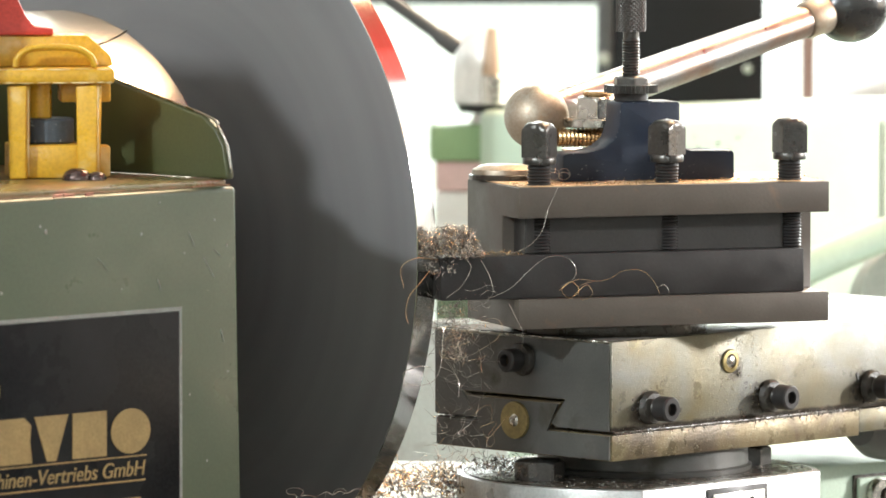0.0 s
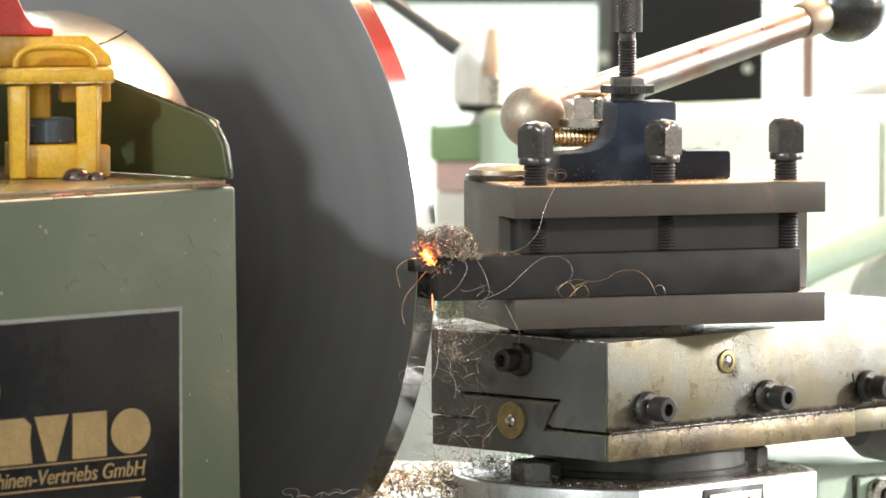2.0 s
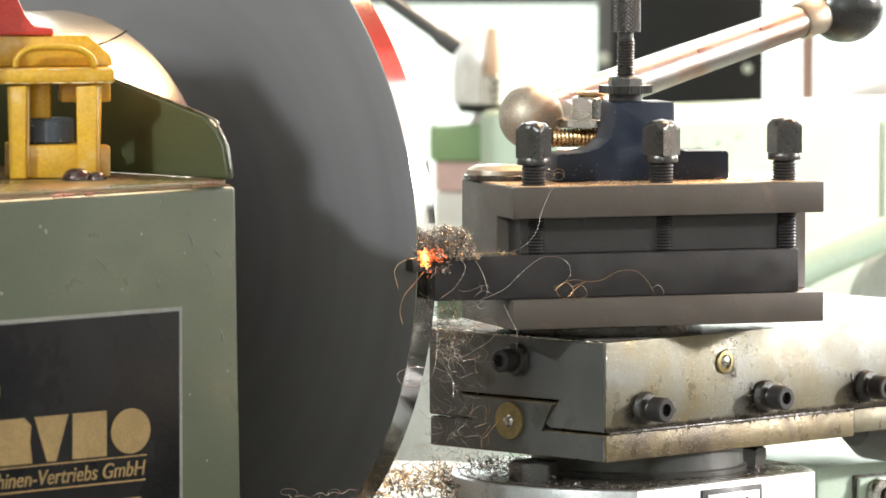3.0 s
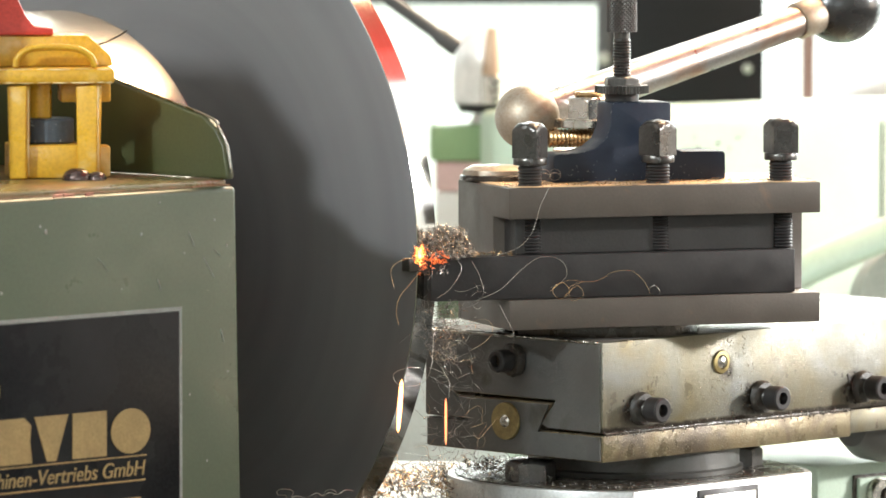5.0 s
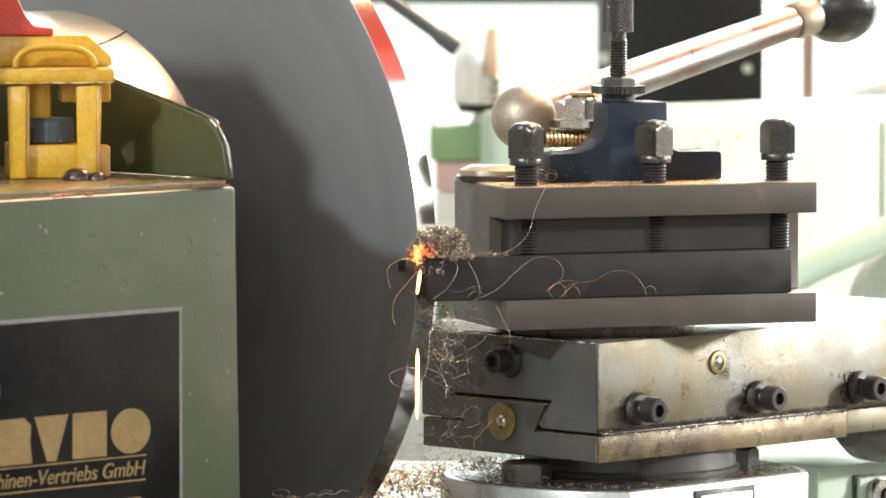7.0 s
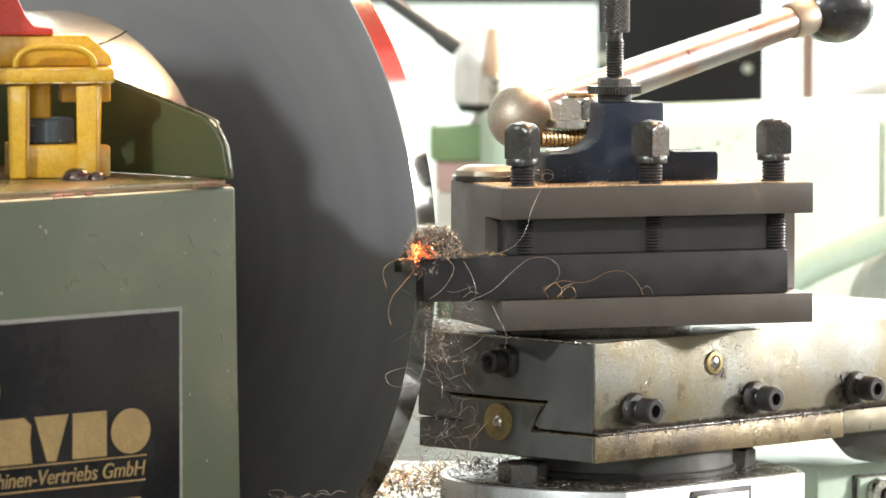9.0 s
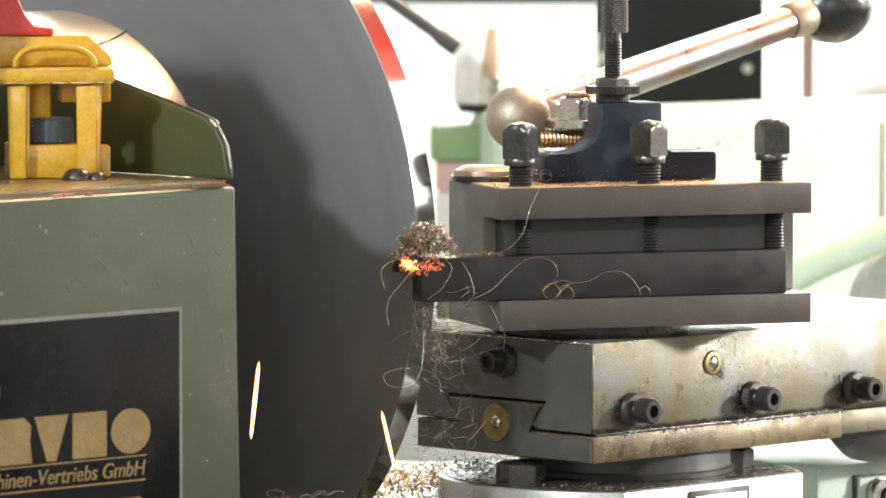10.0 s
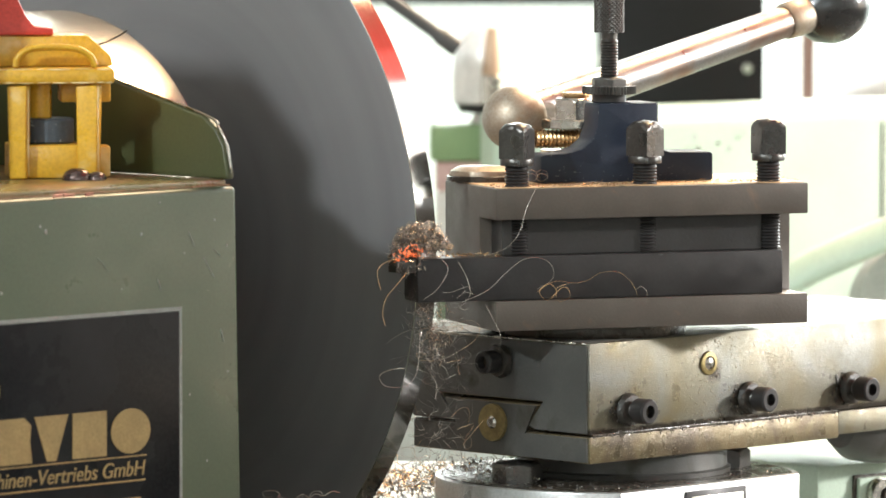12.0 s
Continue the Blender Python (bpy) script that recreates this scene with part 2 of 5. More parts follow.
def ngon(sides, across, h0, h1, turn=0.0, chamfer=0.0):
    """A nut or bolt head, measured across its flats, with a turned chamfer at its top."""
    r = across / 2 / math.cos(math.pi / sides)
    out = [(r * math.cos(turn + 2 * math.pi * i / sides), r * math.sin(turn + 2 * math.pi * i / sides)) for i in range(sides)]
    bm = prism(out, h0, h1, 0.0)
    if chamfer:
        top = [e for e in bm.edges if all(abs(v.co.z - h1) < 1e-7 for v in e.verts)]
        corners = [e for e in bm.edges if abs(e.verts[0].co.z - e.verts[1].co.z) > 1e-5]
        bmesh.ops.bevel(bm, geom=top, offset=chamfer, segments=3, affect="EDGES", profile=0.5)
        corners = [e for e in bm.edges if e.is_valid and abs(e.verts[0].co.z - e.verts[1].co.z) > (h1 - h0) * 0.6]
        bmesh.ops.bevel(bm, geom=corners, offset=0.0007, segments=2, affect="EDGES", profile=0.5)
    return bm


def wrench_head(sides, across, h0, h1, turn=0.0, slope=1.6, start=0.93, dome=0.06):
    """A nut or bolt head whose corners are cut by a turned cone, with a slightly domed top."""
    a = across / 2
    n = sides * 12
    levels = [h0, h0 + 0.0004] + [h0 + (h1 - h0) * k / 12 for k in range(6, 13)]
    bm = bmesh.new()
    rings = []
    for h in levels:
        ring = []
        cone = start * a + (h1 - h) * slope
        for i in range(n):
            ang = 2 * math.pi * i / n
            local = (ang + math.pi / sides) % (2 * math.pi / sides) - math.pi / sides
            flat = a / math.cos(math.pi / sides - abs(local)) * 0.985 if abs(local) < 0.04 else a / math.cos(math.pi / sides - abs(local))
            r = min(flat, cone)
            ring.append(bm.verts.new((r * math.cos(ang + turn), r * math.sin(ang + turn), h)))
        rings.append(ring)
    for r0, r1 in zip(rings, rings[1:]):
        for i in range(n):
            q = (i + 1) % n
            bm.faces.new((r0[i], r0[q], r1[q], r1[i]))
    bm.faces.new(list(reversed(rings[0])))
    tip = bm.verts.new((0, 0, h1 + across * dome))
    for i in range(n):
        bm.faces.new((rings[-1][i], rings[-1][(i + 1) % n], tip))
    return bm


def merged(*parts):
    me = bpy.data.meshes.new("scratch")
    out = bmesh.new()
    for bm in parts:
        bm.to_mesh(me)
        bm.free()
        out.from_mesh(me)
    bpy.data.meshes.remove(me)
    return out


def tube_data(points, r, sides, verts, faces, taper=True):
    """Adds a thin tube along points to the lists."""
    pts = [Vector(p) for p in points]
    n = len(pts)
    base = len(verts)
    side = Vector((0.3, 0.5, 0.8))
    for i, p in enumerate(pts):
        d = (pts[min(i + 1, n - 1)] - pts[max(i - 1, 0)])
        d = d.normalized() if d.length > 1e-9 else Vector((0, 0, 1))
        side = side - d * side.dot(d)
        side = side.normalized() if side.length > 1e-6 else d.orthogonal().normalized()
        up = d.cross(side)
        rr = r * (0.45 if taper and i in (0, n - 1) else 1.0)
        for k in range(sides):
            a = 2 * math.pi * k / sides
            verts.append(p + (side * math.cos(a) * 1.35 + up * math.sin(a) * 0.7) * rr)
    for i in range(n - 1):
        for k in range(sides):
            q = (k + 1) % sides
            faces.append((base + i * sides + k, base + i * sides + q, base + (i + 1) * sides + q, base + (i + 1) * sides + k))
    faces.append(tuple(base + k for k in reversed(range(sides))))
    faces.append(tuple(base + (n - 1) * sides + k for k in range(sides)))


def tubes(name, lines, r, mat, sides=4):
    verts, faces = [], []
    for line in lines:
        tube_data(line, r, sides, verts, faces)
    me = bpy.data.meshes.new(name)
    me.from_pydata([tuple(v) for v in verts], [], faces)
    me.materials.append(mat)
    me.shade_smooth()
    return new(name, me)


def smooth_line(keys, steps=8):
    """A Catmull-Rom line through a few points."""
    k = [Vector(p) for p in keys]
    k = [k[0] * 2 - k[1]] + k + [k[-1] * 2 - k[-2]]
    out = []
    for a, b, c, d in zip(k, k[1:], k[2:], k[3:]):
        for i in range(steps):
            t = i / steps
            out.append(0.5 * ((2 * b) + (c - a) * t + (2 * a - 5 * b + 4 * c - d) * t * t + (3 * b - a - 3 * c + d) * t ** 3))
    return out + [k[-2]]


def curl(rng, centre, size, turns, rad, n=16, drift=1.0):
    """One springy chip: a wandering helix."""
    ax = Vector((rng.uniform(-1, 1), rng.uniform(-1, 1), rng.uniform(-1, 1))).normalized()
    u = ax.orthogonal().normalized()
    w = ax.cross(u)
    ph = rng.uniform(0, 6.28)
    bend = Vector((rng.uniform(-1, 1), rng.uniform(-1, 1), rng.uniform(-1, 1))) * size * 0.5
    pts = []
    for i in range(n):
        t = i / (n - 1)
        a = ph + turns * 2 * math.pi * t
        r = rad * (0.6 + 0.6 * math.sin(3.1 * t + ph))
        pts.append(Vector(centre) + ax * (t - 0.5) * size * drift + (u * math.cos(a) + w * math.sin(a)) * r + bend * (t - 0.5) ** 2 * 4)
    return pts


# ---- the lathe's directions: the spindle runs 45 degrees to the view ----
S = math.sqrt(0.5)
SPINDLE = Vector((-0.1595, 0.1007, 1.078))      # centre of the workpiece's near face
AX = Vector((S, S, 0))                          # from headstock to tailstock
OP = Vector((S, -S, 0))                         # towards the operator
FEED = -0.0171                                  # way of the carriage along the spindle in the clip


# ---- room ----
def build_room():
    def wall(name, bm, label, mat):
        return tagged(mesh_object(name, bm, mat, False), label, "wall", kind="structure")
    tagged(mesh_object("floor", box(-4.2, 3.2, -5.2, 2.7, -0.1, 0.0), concrete, False), "grey concrete workshop floor", "floor", kind="structure")
    tagged(mesh_object("ceiling", box(-4.4, 3.4, -5.4, 2.7, 6.0, 6.1), plaster, False), "white plastered workshop ceiling", "ceiling", kind="structure")
    # back wall and east wall with wide window openings
    wall("wall_north", merged(box(-4.2, -1.2, 2.5, 2.7, 0, 6.0), box(3.1, 3.4, 2.5, 2.7, 0, 6.0), box(-1.2, 3.1, 2.5, 2.7, 0, 0.55), box(-1.2, 3.1, 2.5, 2.7, 2.75, 6.0)), "white plastered wall round a wide window", plaster)
    # both openings are made up for the added south lamps
    wall("wall_south", merged(box(-4.4, -4.15, -5.4, -5.2, 0, 6.0), box(-4.15, -3.55, -5.4, -5.2, 0, 4.1), box(-4.15, -3.55, -5.4, -5.2, 4.7, 6.0), box(-3.55, -0.8, -5.4, -5.2, 0, 6.0), box(-0.8, 1.2, -5.4, -5.2, 0, 1.75), box(-0.8, 1.2, -5.4, -5.2, 2.85, 6.0), box(1.2, 3.4, -5.4, -5.2, 0, 6.0)), "white plastered wall with openings added behind the two south lamps", plaster)
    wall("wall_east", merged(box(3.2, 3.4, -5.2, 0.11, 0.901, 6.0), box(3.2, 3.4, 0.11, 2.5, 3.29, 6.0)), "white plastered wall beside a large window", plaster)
    # made-up dark lower wall that dims what nameplate and rim reflect
    wall("wall_east_dado", box(3.19, 3.4, -5.2, 2.5, 0, 0.900), "unseen lower wall made dark to dim the nameplate's reflection", dim_wall)
    wall("wall_west", box(-4.4, -4.2, -5.2, 2.7, 0, 6.0), "white plastered workshop wall", plaster)
    # unseen red slab added so that the disc's rim reflects red
    tagged(mesh_object("crane_beam", box(2.50, 3.18, -2.6, 2.48, 3.30, 5.98, 0.01), red_paint, False), "unseen red slab added for the rim's red reflection", "crane beam", kind="structure")
    day = glow("bright_overcast_daylight", (0.90, 1.0, 0.955), 2.2)
    shade = glow("pale_green_dim_daylight", (0.86, 1.0, 0.93), 0.54)
    # left part of the backdrop, added to glow less than the right
    tagged(mesh_object("backdrop", box(-2.5, 0.19, 3.38, 3.4, 0.0, 3.6), shade, False), "pale, dimmer left part of the glowing backdrop outside the window", "backdrop", kind="structure")
    tagged(mesh_object("backdrop", box(0.19, 4.6, 3.4, 3.42, 0.0, 3.6), day, False), "bright overcast daylight outside the window", "backdrop", kind="structure")


build_room()


# ---- headstock with its nameplate ----
HEAD = pose(-0.1058, -0.184, 0, 0, 0, 45)


def build_headstock():
    h = thing("headstock", HEAD, "green enamelled lathe headstock with a dark nameplate", "lathe headstock")
    body = box(-0.62, 0.0018, 0, 0.46, 0.70, 1.1255, 0.003, 3)
    for v in body.verts:
        if v.co.x > -0.1:
            v.co.x += 0.0085 * (1.1255 - v.co.z) / 0.4255
    part("body", body, green, h)
    # unseen block left of the view, shaped to cast the disc's diagonal shade
    part("gear_housing", prism([(0.072, 1.1289), (0.072, 1.2774), (0.121, 1.3205), (0.455, 1.3205), (0.455, 1.1289)], -0.618, -0.125, 0.004, Matrix(((0, 0, 1, 0), (1, 0, 0, 0), (0, 1, 0, 0), (0, 0, 0, 1)))), green, h, "unseen sloping block added to cast the disc's shade")
    part("plinth", box(-0.66, -0.02, 0.01, 0.47, 0.0, 0.699, 0.004), green, h)
    part("top_tray", box(-0.618, -0.003, 0.003, 0.455, 1.1257, 1.1288, 0.001), green_oily, h, "oily top tray with rusty paint wear")
    out = [(0.0, 1.1289), (0.0, 1.132), (0.003, 1.146), (0.009, 1.1545), (0.0188, 1.1606), (0.0957, 1.1785), (0.23, 1.212), (0.455, 1.212), (0.455, 1.1289)]
    # the end flange stands upright across the spindle
    up = Matrix(((0, 0, 1, 0), (1, 0, 0, 0), (0, 1, 0, 0), (0, 0, 0, 1)))
    part("end_flange", prism(out, -0.0052, -0.0002, 0.0012, up, 3), green_dark, h, "upright green end flange with a worn bright edge")
    rng = random.Random(5)
    verts, faces = [], []
    z = 1.1235
    while z > 0.90:
        step = rng.uniform(0.008, 0.03)
        tube_data([(-0.0009, 0.0008, z), (-0.0008, 0.0007, z - step * 0.5), (-0.0009, 0.0008, z - step * 0.93)], rng.uniform(0.0003, 0.0007), 5, verts, faces)
        z -= step
    line = smooth_line([(-0.0026, y, z + 0.0004) for y, z in out[1:7]], 6)
    tube_data(line, 0.0009, 5, verts, faces)
    me = bpy.data.meshes.new("worn_edge")
    me.from_pydata([tuple(v) for v in verts], [], faces)
    me.materials.append(bare_steel)
    me.shade_smooth()
    e = new("worn_edge", me)
    e.parent = h
    tagged(e, "bare bright steel where the paint is worn")
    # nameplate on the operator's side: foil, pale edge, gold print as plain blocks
    plate = part("nameplate", box(-0.30, -0.0395, -0.0012, -0.0002, 0.90, 1.064, 0.0004), plate_black, h, "dark foil nameplate with gold print")
    part("plate_edge", merged(box(-0.30, -0.0375, -0.0010, -0.0001, 1.0642, 1.0662), box(-0.0393, -0.0375, -0.0010, -0.0001, 0.90, 1.0641)), plate_edge, plate, "grey edge line")
    y0, y1 = -0.0018, -0.00122

    def block(x0, x1, z0, z1):
        return box(x0, x1, y0, y1, z0, z1, 0.0002, 1)
    zl, zh = 0.9945, 1.0172
    face = Matrix(((1, 0, 0, 0), (0, 0, -1, 0), (0, 1, 0, 0), (0, 0, 0, 1)))
    mid = (zl + zh) / 2

    def shape(outline):
        part("gold_mark", prism(outline, -y1, -y0, 0.0, face), gold_print, plate)
    # the maker's mark as five plain shapes
    shape([(-0.0731 + 0.0132 * math.cos(k * math.pi / 12), mid + 0.0114 * math.sin(k * math.pi / 12)) for k in range(24)])
    shape([(-0.1120, zl), (-0.0895, zl), (-0.0895, zh), (-0.1120, zh)])
    shape([(-0.1290, zl), (-0.1232, zl), (-0.1150, zh), (-0.1372, zh)])
    shape([(-0.1630, zl), (-0.1390, zl), (-0.1405, mid), (-0.1395, zh - 0.004), (-0.1440, zh), (-0.1630, zh)])
    shape([(-0.1920, zl), (-0.1660, zl), (-0.1745, zh), (-0.1835, zh)])
    shape([(-0.166, 1.0285), (-0.160, 1.0285), (-0.160, 1.0345)])
    part("gold_rule", block(-0.29, -0.0622, 0.9927, 0.9934), gold_print, plate)
    part("gold_rule", block(-0.29, -0.0632, 0.9803, 0.9811), gold_print, plate)
    font = bpy.data.curves.new("lettering", "FONT")
    font.body, font.size, font.shear, font.extrude, font.align_x = "chinen-Vertriebs GmbH", 0.0108, 0.22, 0.0003, "RIGHT"
    scratch = new("lettering", font)
    letters = bpy.data.meshes.new_from_object(scratch)
    bpy.data.objects.remove(scratch)
    letters.transform(Matrix.Translation((-0.0640, -0.0015, 0.9832)) @ face @ Matrix.Diagonal((0.98, 1, 1, 1)))
    letters.materials.clear()
    letters.materials.append(gold_print)
    text = new("lettering", letters)
    text.parent = plate
    tagged(text, "gold slanted lettering")
    x = -0.0665
    for n in (0.020, 0.012, 0.026, 0.018):
        part("gold_bar", block(x - n, x, 0.9665, 0.9722), gold_print, plate)
        x -= n + 0.004
    # scratches and flakes of the paint
    flakes = []
    for i in range(26):
        fx, fz = rng.uniform(-0.16, -0.003), rng.uniform(0.93, 1.12)
        if fx < -0.04 and fz < 1.068:
            continue
        s = rng.uniform(0.0003, 0.0009)
        flakes.append(box(fx - s, fx + s, -0.0003, 0.0006, fz - s * rng.uniform(0.6, 2), fz + s, 0.0001, 1))
    for i, fl in enumerate(flakes):
        part("paint_chip", fl, plate_edge, h, "small pale chip in the enamel" if i == 0 else "")
    for x, z, ln, lean in ((-0.018, 1.085, 0.012, 0.6), (-0.012, 1.092, 0.006, 0.9), (-0.030, 1.100, 0.008, 0.5), (-0.052, 1.078, 0.006, 0.4), (-0.009, 1.050, 0.007, 0.3), (-0.09, 1.09, 0.010, 0.8)):
        part("scratch", box(-0.00012, 0.00012, -0.00025, 0.0004, -ln / 2, ln / 2), plate_edge, h).matrix_local = Matrix.Translation((x, 0, z)) @ Matrix.Rotation(-lean, 4, "Y")
    for x0, x1 in ((-0.1232, -0.1165), (-0.1160, -0.1085), (-0.1015, -0.0958)):
        part("red_wear", box(x0, x1, -0.0003, 0.001, 1.1246 + rng.uniform(0, 0.0006), 1.1268, 0.0004, 1), undercoat, h, "strip of faded red undercoat at the worn edge")
    x = -0.29
    while x < -0.004:
        n = rng.uniform(0.008, 0.03)
        part("rust_line", box(x, min(x + n * 0.95, -0.003), -0.00025, 0.0008, 1.1258 + rng.uniform(-0.0002, 0.0002), 1.1266, 0.0002, 1), rust_edge, h, "thin rusty line along the worn top edge")
        x += n


undercoat = material("faded_red_undercoat", (0.50, 0.17, 0.13), 0.45, second=(0.32, 0.14, 0.10), scale=150)
rust_edge = material("rusty_worn_edge", (0.26, 0.115, 0.055), 0.5, second=(0.15, 0.10, 0.05), scale=120)
slate = material("speckled_slate_collar", (0.075, 0.092, 0.11), 0.4, second=(0.055, 0.068, 0.085), scale=90, stain=(0.55, 0.58, 0.6), stain_scale=420, stain_cover=(0.66, 0.70))
wear_and_light = material("scuffed_and_lit_plastic", (0.80, 0.66, 0.38), 0.5, second=(0.72, 0.56, 0.28), scale=120)
wet_nut = material("wet_brown_nut", (0.16, 0.11, 0.10), 0.12, 0.7, second=(0.10, 0.075, 0.07), scale=120, bump=0.05)
build_headstock()


def build_switch_guard():
    g = thing("switch_guard", pose(-0.2010, -0.168, 1.1290, 0, 0, 8), "weathered yellow plastic switch cage with a red flap", "switch guard")
    part("base", merged(box(-0.021, 0.022, -0.011, 0.022, 0, 0.017, 0.001), box(0.022, 0.031, -0.006, 0.012, 0, 0.016, 0.001)), yellow_plastic, g)
    for x, y, w in ((-0.0160, -0.012, 0.0056), (0.0195, -0.012, 0.0062), (-0.0065, 0.020, 0.0045), (0.0215, 0.020, 0.005)):
        out = [(w * 1.32 * math.cos(a), w * 1.2 * math.sin(a)) for a in [radians(-62 + 90 * k) for k in range(4)]]
        post = prism(out, 0.0, 0.0475, 0.0013, Matrix(), 3)
        for v in post.verts:
            v.co.x *= 0.86 + 0.14 * v.co.z / 0.0475
        post.transform(Matrix.Translation((x, y, 0)))
        part("post", post, yellow_plastic, g)
    part("top_plate", merged(box(-0.034, 0.0325, -0.019, 0.024, 0.0482, 0.0565, 0.0025, 3), box(0.0065, 0.032, 0.002, 0.022, 0.038, 0.0481, 0.001)), yellow_plastic, g)
    arch = smooth_line([(-0.018, -0.017, 0.057), (-0.0165, -0.017, 0.062), (-0.009, -0.017, 0.0665), (0.010, -0.017, 0.0665), (0.019, -0.017, 0.063), (0.0225, -0.017, 0.057)], 6)
    verts, faces = [], []
    tube_data(arch, 0.0025, 8, verts, faces, False)
    me = bpy.data.meshes.new("front_hoop")
    me.from_pydata([tuple(v) for v in verts], [], faces)
    me.materials.append(yellow_plastic)
    me.shade_smooth()
    new("front_hoop", me).parent = g
    wear_rng = random.Random(17)
    verts, faces = [], []
    for zz in (0.0490, 0.0558):
        x = -0.034
        while x < 0.030:
            n = wear_rng.uniform(0.004, 0.014)
            tube_data([(x, -0.0184, zz), (x + n * 0.5, -0.0185, zz + wear_rng.uniform(-0.0002, 0.0002)), (min(x + n * 0.9, 0.031), -0.0184, zz)], wear_rng.uniform(0.0002, 0.0005), 5, verts, faces)
            x += n
    # a pale line on each post draws its lit right edge
    for px in (-0.0160, 0.0195):
        tube_data([(px + 0.0042, -0.0190, z) for z in (0.002, 0.014, 0.026, 0.038, 0.046)], 0.00035, 5, verts, faces)
    me = bpy.data.meshes.new("worn_edge")
    me.from_pydata([tuple(v) for v in verts], [], faces)
    me.materials.append(wear_and_light)
    me.shade_smooth()
    worn = new("worn_edge", me)
    worn.parent = g
    tagged(worn, "pale scuffs along the ledges, lit right edges drawn on the posts")
    side = [(-0.032, 0.0567), (0.0325, 0.0567), (0.0315, 0.062), (0.020, 0.0725), (-0.032, 0.0725)]
    part("hood", prism(side, -0.023, 0.006, 0.001, Matrix(((1, 0, 0, 0), (0, 0, -1, 0), (0, 1, 0, 0), (0, 0, 0, 1)))), yellow_plastic, g, "yellow hood with bevelled shoulder")
    part("switch_collar", cyl(0.0135, 0.0172, 0.030, 0.001, 32, Matrix.Translation((0, 0.006, 0))), slate, g, "speckled slate-blue collar")
    part("switch_stem", cyl(0.006, 0.030, 0.0481, 0.0005, 24, Matrix.Translation((-0.004, 0.006, 0))), yellow_plastic, g)
    flap = [(-0.05, 0.0), (0.0145, 0.0), (0.0145, 0.0035), (0.005, 0.0045), (0.0005, 0.010), (-0.007, 0.026), (-0.05, 0.04)]
    part("flap", prism(flap, -0.024, 0.008, 0.001, Matrix.Translation((-0.0125, 0, 0.0727)) @ Matrix(((1, 0, 0, 0), (0, 0, -1, 0), (0, 1, 0, 0), (0, 0, 0, 1)))), red_plastic, g, "red hinged flap")
    nut = thing("oily_nut", pose(-0.1855, -0.190, 1.1290, 0, 0, 20), "small oily dome nut lying on the tray", "nut")
    part("dome", turned([(0.0075, 0), (0.0075, 0.0015), (0.006, 0.0042), (0.003, 0.0058), (0, 0.006)], 24), wet_nut, nut)
    part("side_lobe", turned([(0.0052, 0), (0.0052, 0.001), (0.004, 0.003), (0.002, 0.0040), (0, 0.0042)], 24, Matrix.Translation((0.0095, -0.003, 0))), wet_nut, nut)


build_switch_guard()


# ---- chuck and workpiece, which turn ----
SPIN = Matrix.Translation(SPINDLE) @ pose(0, 0, 0, 0, 0, 45) @ pose(0, 0, 0, 0, 90, 0)


def build_chuck():
    c = thing("chuck", SPIN, "polished steel three-jaw lathe chuck", "chuck")
    z = -0.065
    part("chuck_body", turned([(0.03, z), (0.1265, z), (0.1280, z - 0.0015), (0.1280, z - 0.075), (0.125, z - 0.078), (0.09, z - 0.080), (0.09, z - 0.090), (0.03, z - 0.090)], 128), steel_chuck, c)
    for k in range(3):
        m = pose(0, 0, 0, 0, 0, 120 * k)
        jaw = merged(box(0.045, 0.088, -0.016, 0.016, z, z + 0.026, 0.002), box(0.045, 0.076, -0.014, 0.014, z + 0.0255, z + 0.05, 0.002), box(0.045, 0.065, -0.014, 0.014, z + 0.0495, z + 0.0645, 0.002))
        jaw.transform(m)
        part("jaw", jaw, steel_jaw, c, "stepped hardened jaw")
    return c


def build_workpiece():
    w = thing("steel_disc", SPIN, "large flat steel disc turned on its rim", "workpiece")
    part("plate", turned([(0.02, 0.0), (0.2052, 0.0), (0.2058, 0.0004), (0.2058, 0.0146), (0.2052, 0.015), (0.02, 0.015)], 256), steel_disc, w, "dark faced steel plate")
    part("rim", turned([(0.2055, 0.0003), (0.2062, 0.0006), (0.2062, 0.0144), (0.2055, 0.0147)], 256), steel_rim, w, "bright freshly turned rim")
    part("hub", turned([(0.02, 0.0), (0.02, -0.05), (0.044, -0.05), (0.044, 0.0)], 64), steel_disc, w)
    return w


chuck, steel_disc_thing = build_chuck(), build_workpiece()
carriage = []        # all that the carriage carries


